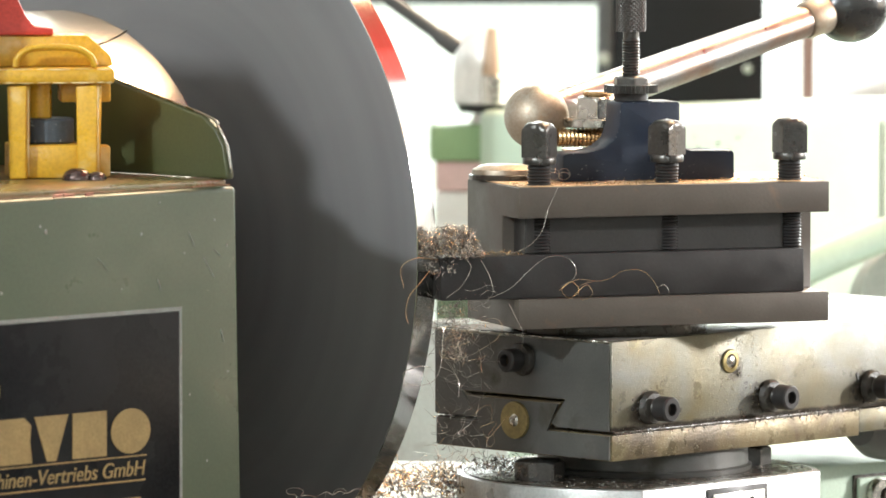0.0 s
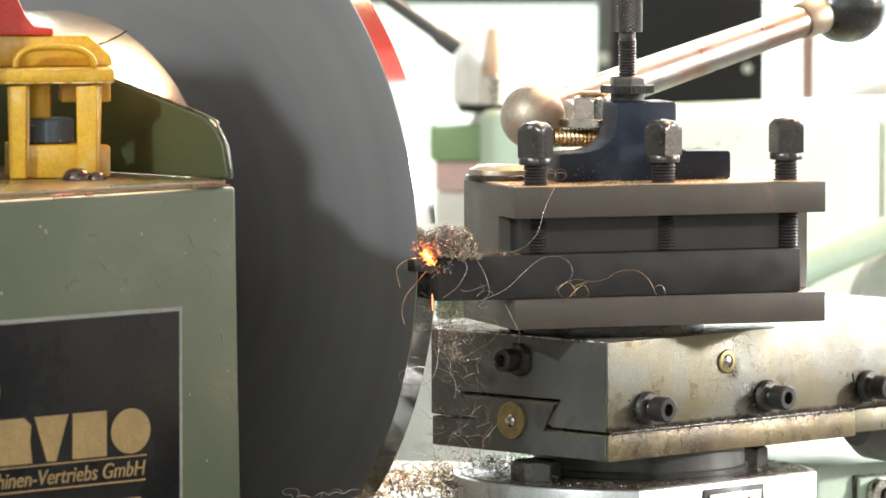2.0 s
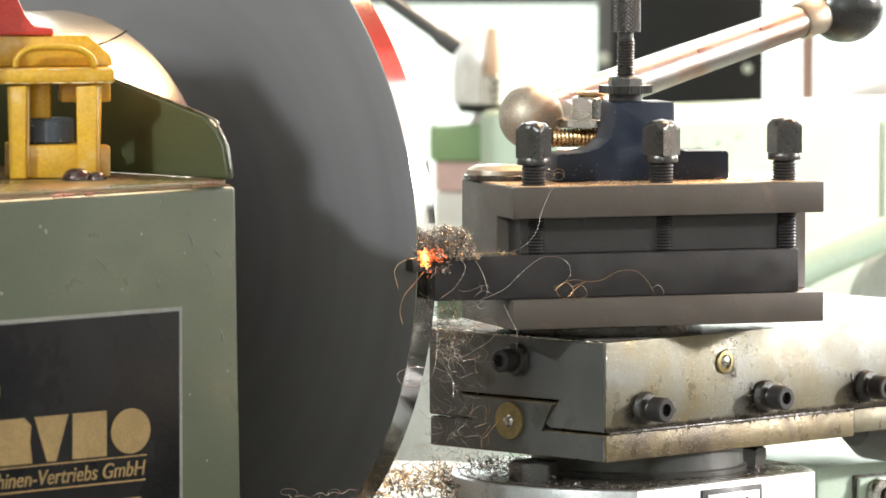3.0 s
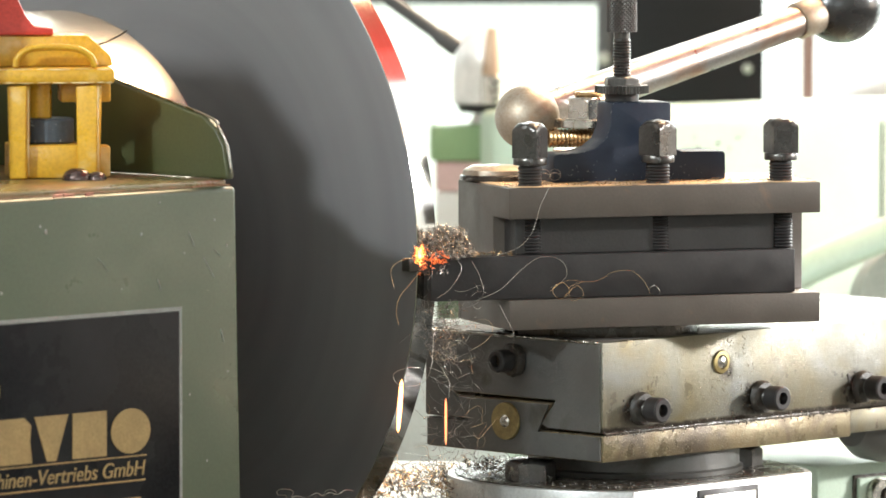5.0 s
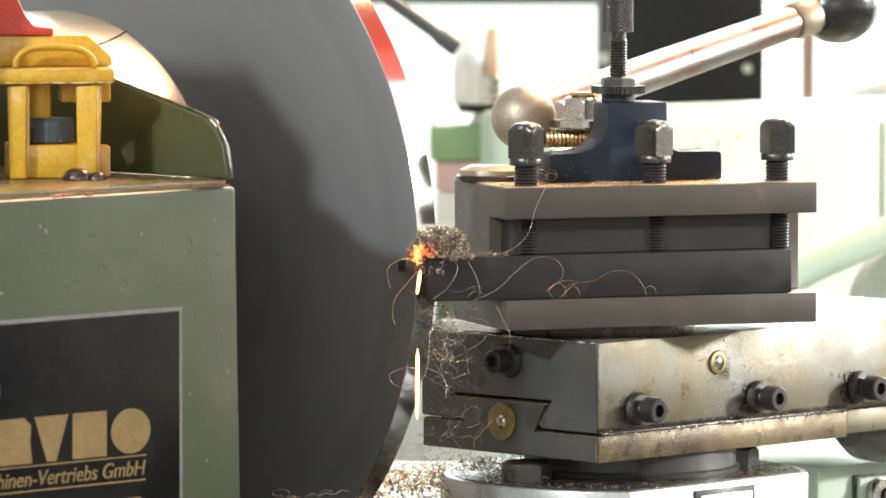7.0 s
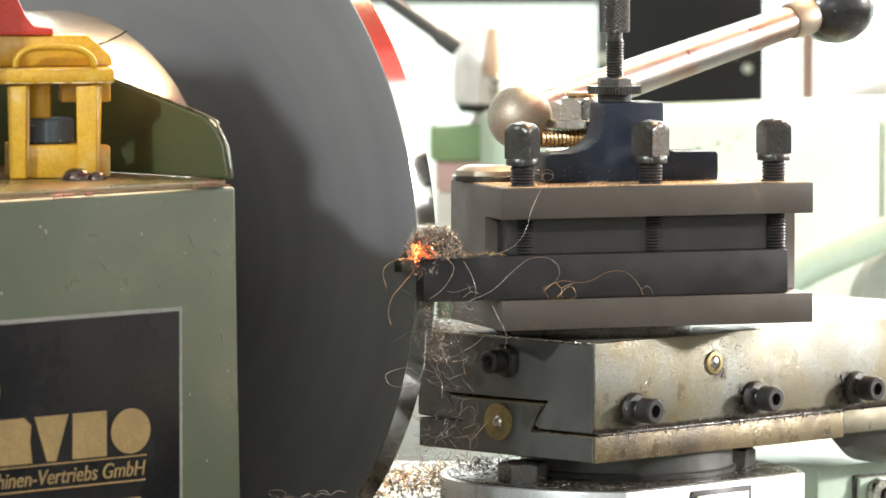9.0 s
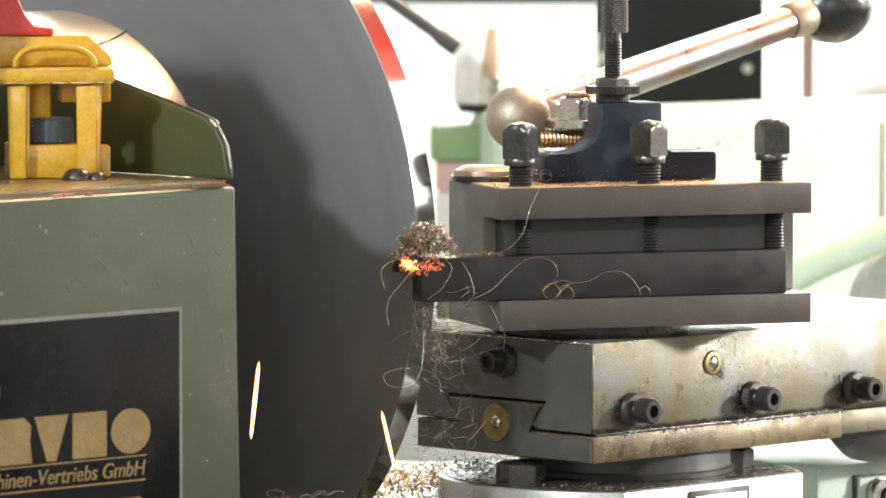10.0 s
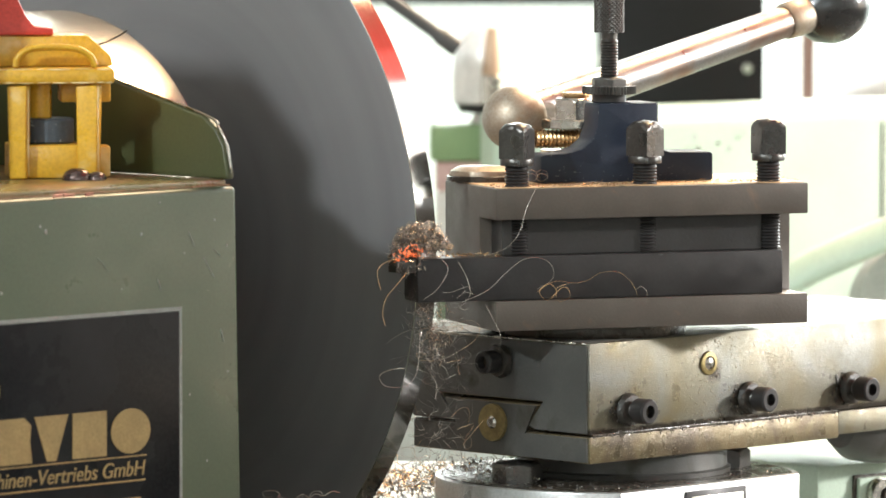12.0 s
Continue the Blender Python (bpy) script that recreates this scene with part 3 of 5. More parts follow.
# ---- cross slide and compound slide ----
def build_cross_slide():
    c = thing("cross_slide", pose(0.107, 0.0657, 0.0, 0, 0, 45), "grey steel cross slide under the swivel base", "cross slide")
    part("slide_block", box(-0.085, 0.085, -0.068, 0.22, 0.72, 0.8995, 0.0015), cross_steel, c)
    carriage.append(c)
    s = thing("swivel_base", pose(0.107, 0.0657, 0.0025, 0, 0, 45), "round steel swivel base with a flat bearing a scale", "swivel base")
    r, cut = 0.0997, 0.070
    half = math.acos(cut / r)
    # local -y points to the operator, where the flat is cut
    arc = [-math.pi / 2 + half + (2 * math.pi - 2 * half) * k / 90 for k in range(91)]
    part("flange", prism([(r * math.cos(a), r * math.sin(a)) for a in arc], 0.8975, 0.9508, 0.0008), cross_steel, s, "round grey flange")
    part("oil_film", prism([((r - 0.004) * math.cos(a), (r - 0.004) * math.sin(a)) for a in arc], 0.9509, 0.9514), grease, s, "dark oily film with grit on the flange")
    part("drum", turned([(0, 0.9515), (0.0595, 0.9515), (0.0600, 0.954), (0.058, 0.955), (0.058, 0.9656), (0, 0.9656)], 72, Matrix.Translation((0.012, 0.008, 0))), end_steel, s, "short dark drum")
    for x, y in ((-0.071, 0.0065), (0.066, -0.020)):
        n = part("clamp_nut", wrench_head(6, 0.024, 0.9515, 0.9620, 0.3), bolt_steel, s, "black hexagon clamp nut")
        n.location = (x, y, 0)
    x0, y0 = -0.071, -cut
    win = part("scale_window", box(x0 + 0.050, x0 + 0.098, y0 - 0.0012, y0 - 0.0001, 0.915, 0.9478, 0.0006), black_oxide, s, "recessed window")
    part("scale", box(x0 + 0.0535, x0 + 0.0945, y0 - 0.0022, y0 - 0.0013, 0.915, 0.9448, 0.0003), bare_steel, win, "bright graduated scale")
    for x in (0.061, 0.084):
        bm = turned([(0.0016, 0), (0.0026, 0), (0.0026, 0.0004), (0.0016, 0.0004), (0.0016, 0)], 24, Matrix.Translation((x0 + x, y0 - 0.0023, 0.9385)) @ Matrix.Rotation(radians(90), 4, "X") @ Matrix.Diagonal((0.75, 1.25, 1, 1)))
        part("nought", bm, black_oxide, win)
    for k in range(9):
        x = x0 + 0.056 + k * 0.0045
        part("graduation", box(x, x + 0.0004, y0 - 0.0026, y0 - 0.00225, 0.9215, 0.930 if k % 2 else 0.933), black_oxide, win)
    # grit and oil lumps on the film
    rng = random.Random(21)
    lumps = []
    for k in range(260):
        a, d = rng.uniform(0, 6.28), rng.uniform(0.062, 0.094)
        x, y, q = d * math.cos(a), d * math.sin(a), rng.uniform(0.0003, 0.0009)
        if y > -cut + 0.004:
            lumps.append(turned([(q, 0.9513), (q * 0.8, 0.9513 + q * 0.6), (0, 0.9513 + q)], 6, Matrix.Translation((x, y, 0))))
    tagged(part("grit", merged(*lumps), grime_black, s, "lumps of oily grit"), kind="stuff")
    lines = []
    for k in range(420):
        a, d = rng.uniform(0, 6.28), rng.uniform(0.060, 0.097)
        if d * math.sin(a) > -cut + 0.002:
            lines.append(curl(rng, (d * math.cos(a), d * math.sin(a), 0.9518), rng.uniform(0.0004, 0.0014), 0.4, 0.0003, 4))
    dust = tubes("chip_dust", lines, 0.00016, chip_steel, 4)
    dust.parent = s
    tagged(dust, "bright chip dust in the oil film", kind="stuff")
    carriage.append(s)


build_cross_slide()
COMP = pose(0.0899, -0.03, 0, 0, 0, 45)


def socket_screw(parent, m, length=0.017, r=0.0068):
    """A socket head screw whose axis is m's z."""
    head = turned([(0.0034, length - 0.005), (0.0034, length), (r - 0.0009, length), (r, length - 0.0008), (r, length - 0.0088), (r - 0.0006, length - 0.0093), (0.0042, length - 0.0093), (0.0042, 0), (0.0, 0)], 32, m)
    s = part("gib_screw", head, black_oxide, parent, "oily black socket head screw")
    part("socket", ngon(6, 0.0064, length - 0.0048, length - 0.0042), grease, s).matrix_local = m
    t = threaded(0.0046, 0.0, length - 0.0103, 0.0012, 0.0005, 20, m)
    part("thread", t, bolt_steel, s)
    nut = turned([(0.0045, 0.0003), (0.0086, 0.0003), (0.0092, 0.0012), (0.0088, 0.0028), (0.0080, 0.0042), (0.0045, 0.0048)], 22)
    for v in nut.verts:
        v.co *= 1 + 0.09 * noise.noise(v.co * 420)
    nut.transform(m)
    part("lock_nut", nut, grime_black, s, "round nut caked with oily grime")


def build_compound():
    c = thing("compound_slide", COMP, "oil-stained steel compound slide with dovetail end", "compound slide")
    W = 0.133
    up = Matrix(((0, 0, 1, 0), (1, 0, 0, 0), (0, 1, 0, 0), (0, 0, 0, 1)))
    top = [(0, 0.9835), (0, 1.0324), (W, 1.0324), (W, 0.9852), (0.099, 0.9852), (0.1105, 0.9992), (0.0345, 0.9992), (0.0455, 0.9852), (0.0385, 0.9835)]
    part("top_slide", prism(top, 0.0, 0.33, 0.0008, up), slide_steel, c, "ground steel top slide with brown oil stains")
    base = [(-0.0012, 0.9684), (-0.0012, 0.9828), (0.0455, 0.9828), (0.037, 0.9978), (0.108, 0.9978), (0.0985, 0.9846), (W - 0.002, 0.9846), (W - 0.002, 0.9684)]
    part("slide_base", prism(base, -0.0008, 0.198, 0.0008, up), base_steel, c, "lower dovetail base with brown oil stains")
    # thin end plates carry the slide end's shade in their darker steel
    part("end_face", merged(prism([(0.0012, 0.9845), (0.0012, 1.0312), (W - 0.001, 1.0312), (W - 0.001, 0.9862), (0.100, 0.9862), (0.112, 1.0), (0.033, 1.0), (0.044, 0.9864), (0.039, 0.9845)], -0.0012, -0.0002, 0, up)), end_steel, c, "end of the top slide, its shade put into darker steel")
    part("end_face", prism([(0.0, 0.9692), (0.0, 0.982), (0.046, 0.982), (0.038, 0.9970), (0.107, 0.9970), (0.0975, 0.9838), (W - 0.003, 0.9838), (W - 0.003, 0.9692)], -0.0022, -0.0010, 0, up), end_steel, c, "end of the slide base, its shade put into darker steel")
    # dark matt sheet added to hold back the window's glare on the top
    part("top_grit", box(0.002, 0.078, 0.003, 0.130, 1.0325, 1.0329, 0.0001, 1), grit, c, "dark grit-like sheet that cuts the window's glare on the slide top")
    part("gib", prism([(0.0360, 0.9985), (0.0395, 0.9835), (0.0448, 0.9835), (0.0372, 0.9985)], 0.002, 0.32, 0, up), grease, c, "dark greasy gib gap")
    part("oil_seam", box(0.001, 0.197, -0.0016, 0.0, 0.9826, 0.9842, 0.0005), grease, c, "line of black oil along the joint")
    right = Matrix.Rotation(radians(90), 4, "X")
    for x in (0.0290, 0.1245, 0.2080):
        socket_screw(c, Matrix.Translation((x, -0.0001, 0.9955)) @ right)
    left = Matrix.Rotation(radians(-90), 4, "Y")
    socket_screw(c, Matrix.Translation((-0.0013, 0.0642, 1.0195)) @ left, 0.015, 0.0062)
    oil = part("oil_nipple", turned([(0.0040, 0), (0.0062, 0), (0.0065, 0.0005), (0.0060, 0.0012), (0.0040, 0.0014), (0.0040, 0)], 32, Matrix.Translation((0.0925, -0.0002, 1.0165)) @ right), brass, c, "brass oil nipple ring")
    part("ball", turned([(0.0039, 0), (0.0039, 0.0005), (0.0027, 0.0016), (0, 0.002)], 24, Matrix.Translation((0.0925, -0.0002, 1.0165)) @ right), bare_steel, oil)
    w = part("washer", turned([(0.0035, 0), (0.0100, 0), (0.0103, 0.0004), (0.0100, 0.0018), (0.0035, 0.0018), (0.0035, 0)], 40, Matrix.Translation((-0.0023, 0.0690, 0.9862)) @ left), brass, c, "brass washer")
    part("pin", turned([(0.0034, 0), (0.0034, 0.0020), (0.0024, 0.0030), (0, 0.0033)], 24, Matrix.Translation((-0.0023, 0.0690, 0.9862)) @ left), bare_steel, w)
    part("screw_bearing", turned([(0, 0.232), (0.012, 0.233), (0.020, 0.245), (0.023, 0.262), (0.023, 0.32), (0.018, 0.33), (0, 0.33)], 40, Matrix.Translation((0, 0.030, 0.9700)) @ Matrix.Rotation(radians(90), 4, "Y")), end_steel, c, "dark rounded feed screw bearing")
    part("end_nut_block", box(0.1985, 0.26, -0.0005, 0.12, 0.9700, 0.9832, 0.001), slide_steel, c)
    verts, faces = [], []
    rim_rng = random.Random(14)
    y = 0.002
    # bright bits along the end's top edge draw its backlit glint
    while y < W - 0.004:
        n = rim_rng.uniform(0.006, 0.02)
        tube_data([(-0.0008, y, 1.0322), (-0.0008, y + n * 0.5, 1.0323), (-0.0008, y + n * 0.92, 1.0322)], rim_rng.uniform(0.0004, 0.0008), 5, verts, faces)
        y += n
    tube_data([(0.0, -0.0001, z) for z in (0.9860, 0.9975, 1.0090, 1.0205, 1.0315)], 0.00025, 5, verts, faces)
    me = bpy.data.meshes.new("worn_edge")
    me.from_pydata([tuple(v) for v in verts], [], faces)
    me.materials.append(bare_steel)
    me.shade_smooth()
    edge = new("worn_edge", me)
    edge.parent = c
    tagged(edge, "bright slide edges, worn at the corner, backlit glint drawn along the end")
    # clots of oil round the screws
    rng = random.Random(8)
    clots = []
    for x in (0.0290, 0.1245, 0.2080):
        for i in range(26):
            a, d = rng.uniform(0, 6.28), rng.uniform(0.006, 0.012)
            r = rng.uniform(0.0004, 0.0014)
            clots.append(turned([(r, -0.0001), (r * 0.8, r * 0.5), (0, r * 0.75)], 7, Matrix.Translation((x + d * math.cos(a) - 0.003, 0.0, 0.9955 + d * 0.8 * math.sin(a))) @ right))
    for i in range(150):
        x = rng.uniform(0.0, 0.195)
        r = rng.uniform(0.0002, 0.0006)
        clots.append(turned([(r, -0.0001), (r * 0.8, r * 0.6), (0, r * 0.9)], 6, Matrix.Translation((x, -0.0012, 0.9835 + rng.gauss(0, 0.0011))) @ right))
    drops = []
    for i in range(1100):
        x, zz = rng.uniform(0.002, 0.25), rng.uniform(0.986, 1.031)
        q = rng.uniform(0.00010, 0.00036) * (1.6 if abs(x - 0.0985) < 0.02 else 1.0)
        drops.append(turned([(q, -0.00005), (q * 0.75, q * 0.5), (0, q * 0.7)], 5, Matrix.Translation((x, 0.0, zz)) @ right))
    for i in range(500):
        x, zz = rng.uniform(0.002, 0.196), rng.uniform(0.9695, 0.982)
        q = rng.uniform(0.00010, 0.00042)
        drops.append(turned([(q, -0.00005), (q * 0.75, q * 0.5), (0, q * 0.7)], 5, Matrix.Translation((x, -0.0012, zz)) @ right))
    tagged(part("oil_spatter", merged(*drops), oil_drop, c, "fine glistening drops of brown oil"), kind="stuff")
    tagged(part("oil_crust", merged(*clots), grime_black, c, "clots of dark oil and grit"), kind="stuff")
    glint = random.Random(41)
    lines = []
    for i in range(420):
        x, zz = glint.uniform(0.001, 0.196), 0.9832 + glint.gauss(0, 0.0013)
        lines.append(curl(glint, (x, -0.0020, zz), glint.uniform(0.0003, 0.0009), 0.3, 0.0002, 4))
    for i in range(260):
        x, zz = glint.uniform(0.002, 0.24), glint.uniform(0.9700, 1.0305)
        lines.append(curl(glint, (x, -0.0016 if zz < 0.983 else -0.0003, zz), glint.uniform(0.0002, 0.0007), 0.3, 0.00015, 4))
    for i in range(140):
        x, zz = 0.0925 + glint.gauss(0, 0.010), 1.0165 + glint.gauss(0, 0.008)
        lines.append(curl(glint, (x, -0.0003, min(zz, 1.031)), glint.uniform(0.0002, 0.0007), 0.3, 0.00015, 4))
    dust = tubes("chip_dust", lines, 0.00013, chip_steel, 4)
    dust.parent = c
    tagged(dust, "fine bright chip dust stuck in the oil", kind="stuff")
    carriage.append(c)


build_compound()


# ---- tool holder, tool and post ----
HOLD = pose(0.0402, -0.035, 0, 0, 0, 19)


def square_bolt(parent, x, y, turn):
    b = part("clamp_bolt", merged(wrench_head(4, 0.0146, 0.0125, 0.0308, radians(turn - 109), 1.15, 0.86, 0.085), turned([(0.0055, 0.0085), (0.0088, 0.0088), (0.0090, 0.0095), (0.0090, 0.0118), (0.0086, 0.0126), (0.0, 0.0126)], 32)), bolt_steel, parent, "blackened square head clamping bolt")
    part("thread", threaded(0.0066, -0.0385, 0.0086, 0.0017, 0.0009), black_oxide, b)
    b.location = (x, y, 1.1178)
    return b


def build_holder():
    h = thing("tool_holder", HOLD, "browned steel clamp tool holder with three bolts", "tool holder")
    up = Matrix(((0, 0, 1, 0), (1, 0, 0, 0), (0, 1, 0, 0), (0, 0, 0, 1)))
    L = 0.178
    c = [(0, 1.1150), (0.083, 1.1150), (0.083, 1.0395), (0.0, 1.0395), (0.0, 1.0555), (0.026, 1.0555), (0.026, 1.0985), (0.0, 1.0985)]
    part("holder_body", prism(c, 0.0, L, 0.0007, up), holder_steel, h)
    # thin sheet with the holder top's warm glancing light put into its colour
    part("chip_dust", box(0.002, L - 0.002, 0.002, 0.081, 1.1151, 1.1155, 0.0001, 1), warm_lit_top, h, "dusty top sheet with warm light put into its orange colour")
    # the recess's shade is put into this wall's dark steel
    part("slot_wall", box(0.0065, L - 0.0235, 0.0085, 0.0259, 1.0791, 1.0984, 0.0004, 1), slot_steel, h, "wall of the tool slot, its shade put into the dark colour")
    for x, turn in ((0.0162, 20), (0.0890, 4), (0.1600, -24)):
        square_bolt(h, x, 0.013, turn)
    carriage.append(h)
    t = thing("cutting_tool", HOLD, "black square-shank lathe cutting tool", "cutting tool")
    part("shank", box(-0.043, 0.1645, 0.0025, 0.0255, 1.0557, 1.0790, 0.0009), black_oxide, t)
    tip = [(-0.043, 0.0045), (-0.043, 0.0235), (-0.0545, 0.016), (-0.0560, 0.0125), (-0.0535, 0.0075)]
    part("tip", prism(tip, 1.0715, 1.0785, 0.0005), bolt_steel, t, "hard metal cutting tip")
    part("shim", box(0.13, 0.1765, 0.0262, 0.0268, 1.0558, 1.0983, 0.0001, 1), bare_steel, t)
    carriage.append(t)
    b = thing("height_bracket", HOLD @ Matrix.Translation((0.0125, 0, 0)), "dark blue enamelled bracket with knurled adjusting screw", "bracket")
    o = [(0.023, 0), (0.023, 0.0145), (0.026, 0.0155), (0.037, 0.0158), (0.0465, 0.0180), (0.0525, 0.0225), (0.0555, 0.0300), (0.0560, 0.0410), (0.0572, 0.0425), (0.0890, 0.0425), (0.0905, 0.0412), (0.0905, 0.0215), (0.0930, 0.0172), (0.0970, 0.0158), (0.1205, 0.0155), (0.1220, 0.0142), (0.1220, 0)]
    part("bracket", prism(o, -0.052, -0.029, 0.0012, Matrix.Translation((0, 0, 1.1156)) @ Matrix(((1, 0, 0, 0), (0, 0, -1, 0), (0, 1, 0, 0), (0, 0, 0, 1)))), blue_enamel, b)
    scuff = random.Random(23)
    lines = []
    for (xa, za), (xb, zb) in zip(o[1:], o[2:-1]):
        n = int(math.hypot(xb - xa, zb - za) / 0.0022) + 1
        for i in range(n):
            if scuff.random() < 0.35:
                f = (i + scuff.random()) / n
                x, zz = xa + (xb - xa) * f, 1.1156 + za + (zb - za) * f - scuff.uniform(0.0002, 0.0009)
                lines.append(curl(scuff, (x, 0.0291, zz), scuff.uniform(0.0003, 0.0012), 0.2, 0.00015, 4))
    for i in range(46):
        x, zz = scuff.uniform(0.026, 0.119), 1.1156 + abs(scuff.gauss(0.002, 0.005))
        lines.append(curl(scuff, (x, 0.0289, min(zz, 1.1295)), scuff.uniform(0.0003, 0.0010), 0.3, 0.0002, 4))
    chipped = tubes("scuffed_paint", lines, 0.00008, plate_edge, 4)
    chipped.parent = b
    tagged(chipped, "pale specks where the enamel is scuffed", kind="stuff")
    ax = Matrix.Translation((0.0660, 0.040, 1.1156))
    scr = part("adjusting_screw", merged(threaded(0.0049, 0.055, 0.0765, 0.0016, 0.0008, 24, ax), cyl(0.0043, 0.0762, 0.0800, 0.0004, 24, ax)), bolt_steel, b, "dark threaded screw")
    knurl = bmesh.new()
    n, rows, r = 44, 20, 0.0078
    grid = [[knurl.verts.new(ax @ Vector(((r + 0.0005 * ((i + j) % 2)) * math.cos(2 * math.pi * i / n), (r + 0.0005 * ((i + j) % 2)) * math.sin(2 * math.pi * i / n), 0.0800 + 0.0215 * j / (rows - 1)))) for i in range(n)] for j in range(rows)]
    for a, bb in zip(grid, grid[1:]):
        for i in range(n):
            q = (i + 1) % n
            j = grid.index(a)
            if (i + j) % 2:
                knurl.faces.new((a[i], a[q], bb[i]))
                knurl.faces.new((a[q], bb[q], bb[i]))
            else:
                knurl.faces.new((a[i], a[q], bb[q]))
                knurl.faces.new((a[i], bb[q], bb[i]))
    knurl.faces.new(grid[0])
    knurl.faces.new(grid[-1])
    part("knurled_grip", knurl, bolt_steel, scr, "diamond-knurled grip", False)
    part("lock_nut", wrench_head(6, 0.0172, 0.0513, 0.0560, 0.35), bolt_steel, b, "hexagon lock nut").matrix_local = ax
    ring = [(r2 * math.cos(2 * math.pi * i / 96), r2 * math.sin(2 * math.pi * i / 96)) for i in range(96) for r2 in ((0.0146,) if i % 2 else (0.0138,))]
    part("knurled_disc", prism(ring, 0.0470, 0.0512, 0, ax), bolt_steel, b, "knurled thumb disc", False)
    part("collar", cyl(0.0092, 0.0424, 0.0471, 0.0005, 32, ax), black_oxide, b)
    carriage.append(b)


warm_lit_top = material("warm_lit_top_sheet", (0.60, 0.40, 0.22), 0.42, 0.3, second=(0.70, 0.48, 0.28), scale=300, fine=1500, stain=(0.10, 0.07, 0.05), stain_scale=120, stain_cover=(0.55, 0.7), bump=0.8)
build_holder()


def rod(a, b, profile, n=32):
    """A turned part laid along a line; the profile's heights go from 0 to 1 along it."""
    a, b = Vector(a), Vector(b)
    d = b - a
    m = Matrix.Translation(a) @ d.to_track_quat("Z", "Y").to_matrix().to_4x4()
    return turned([(r, h * d.length) for r, h in profile], n, m)


def build_post():
    p = thing("tool_post", pose(0.0845, 0.0640, 0, 0, 0, 19), "steel tool post with worm, hexagon nut and clamp lever", "tool post")
    part("post_body", turned([(0, 1.0396), (0.030, 1.0396), (0.030, 1.118), (0, 1.118)], 48), holder_steel, p)
    part("worm", threaded(0.0052, -0.024, 0.024, 0.0023, 0.0010, 24, Matrix.Translation((0.0, 0.0, 1.1365)) @ Matrix.Rotation(radians(90), 4, "Y")), bronze_worm, p, "shiny bronze worm screw")
    part("worm_cover", box(-0.014, 0.03, -0.003, 0.02, 1.1188, 1.1300, 0.001), bronze_worm, p)
    part("washer", turned([(0, 1.1422), (0.0185, 1.1422), (0.0190, 1.1428), (0.0190, 1.1465), (0.0180, 1.1472), (0, 1.1472)], 40), bare_steel, p, "thick steel washer")
    part("hex_nut", wrench_head(6, 0.0225, 1.1473, 1.1588, 0.15), bare_steel, p, "bare steel hexagon nut")
    part("stud", cyl(0.0085, 1.1593, 1.1616, 0.0008, 32), bronze_worm, p)
    carriage.append(p)
    cap = thing("round_cap", pose(0.0325, 0.0320, 1.1156), "flat round steel cap smeared with chips and oil", "cap")
    part("disc", turned([(0, 0), (0.0170, 0), (0.0172, 0.003), (0.0165, 0.0055), (0.012, 0.0078), (0, 0.0082)], 40), ball_steel, cap)
    part("ring", turned([(0.0173, 0), (0.0185, 0), (0.0185, 0.0025), (0.0173, 0.0030)], 40), grease, cap)
    carriage.append(cap)
    # the clamp lever leans up and away from its ball
    l = thing("clamp_lever", pose(0.0510, 0.070, 1.1474), "worn steel clamp lever with black ball knob", "lever")
    end = Vector((0.1545, 0.1405, 0.0470))
    u = end.normalized()
    part("hub_ball", turned([(0.0178 * math.sin(math.pi * i / 20), -0.0178 * math.cos(math.pi * i / 20)) for i in range(21)], 40), ball_steel, l, "tarnished steel ball")
    part("arm", rod(u * 0.014, end, [(0, 0), (0.0108, 0), (0.0105, 0.4), (0.0092, 0.97), (0.0085, 1), (0, 1)]), lever_steel, l, "round arm with brown mottling")
    part("collar", rod(end - u * 0.001, end + u * 0.016, [(0, 0), (0.0095, 0), (0.0105, 0.08), (0.0108, 0.9), (0.0100, 1), (0, 1)]), ball_steel, l, "brown collar")
    part("knob", rod(end + u * 0.0158, end + u * 0.060, [(0, 0), (0.0095, 0), (0.0125, 0.05), (0.0185, 0.2), (0.0215, 0.4), (0.0218, 0.55), (0.0195, 0.76), (0.0125, 0.93), (0, 1)]), black_rubber, l, "black bakelite knob")
    carriage.append(l)
    foot = thing("post_stem", pose(0.0905, 0.050, 0), "wide round dark stem under the holder", "stem")
    part("stem", turned([(0, 1.0322), (0.053, 1.0324), (0.0535, 1.034), (0.053, 1.0390), (0, 1.0392)], 60), grease, foot)
    carriage.append(foot)


build_post()


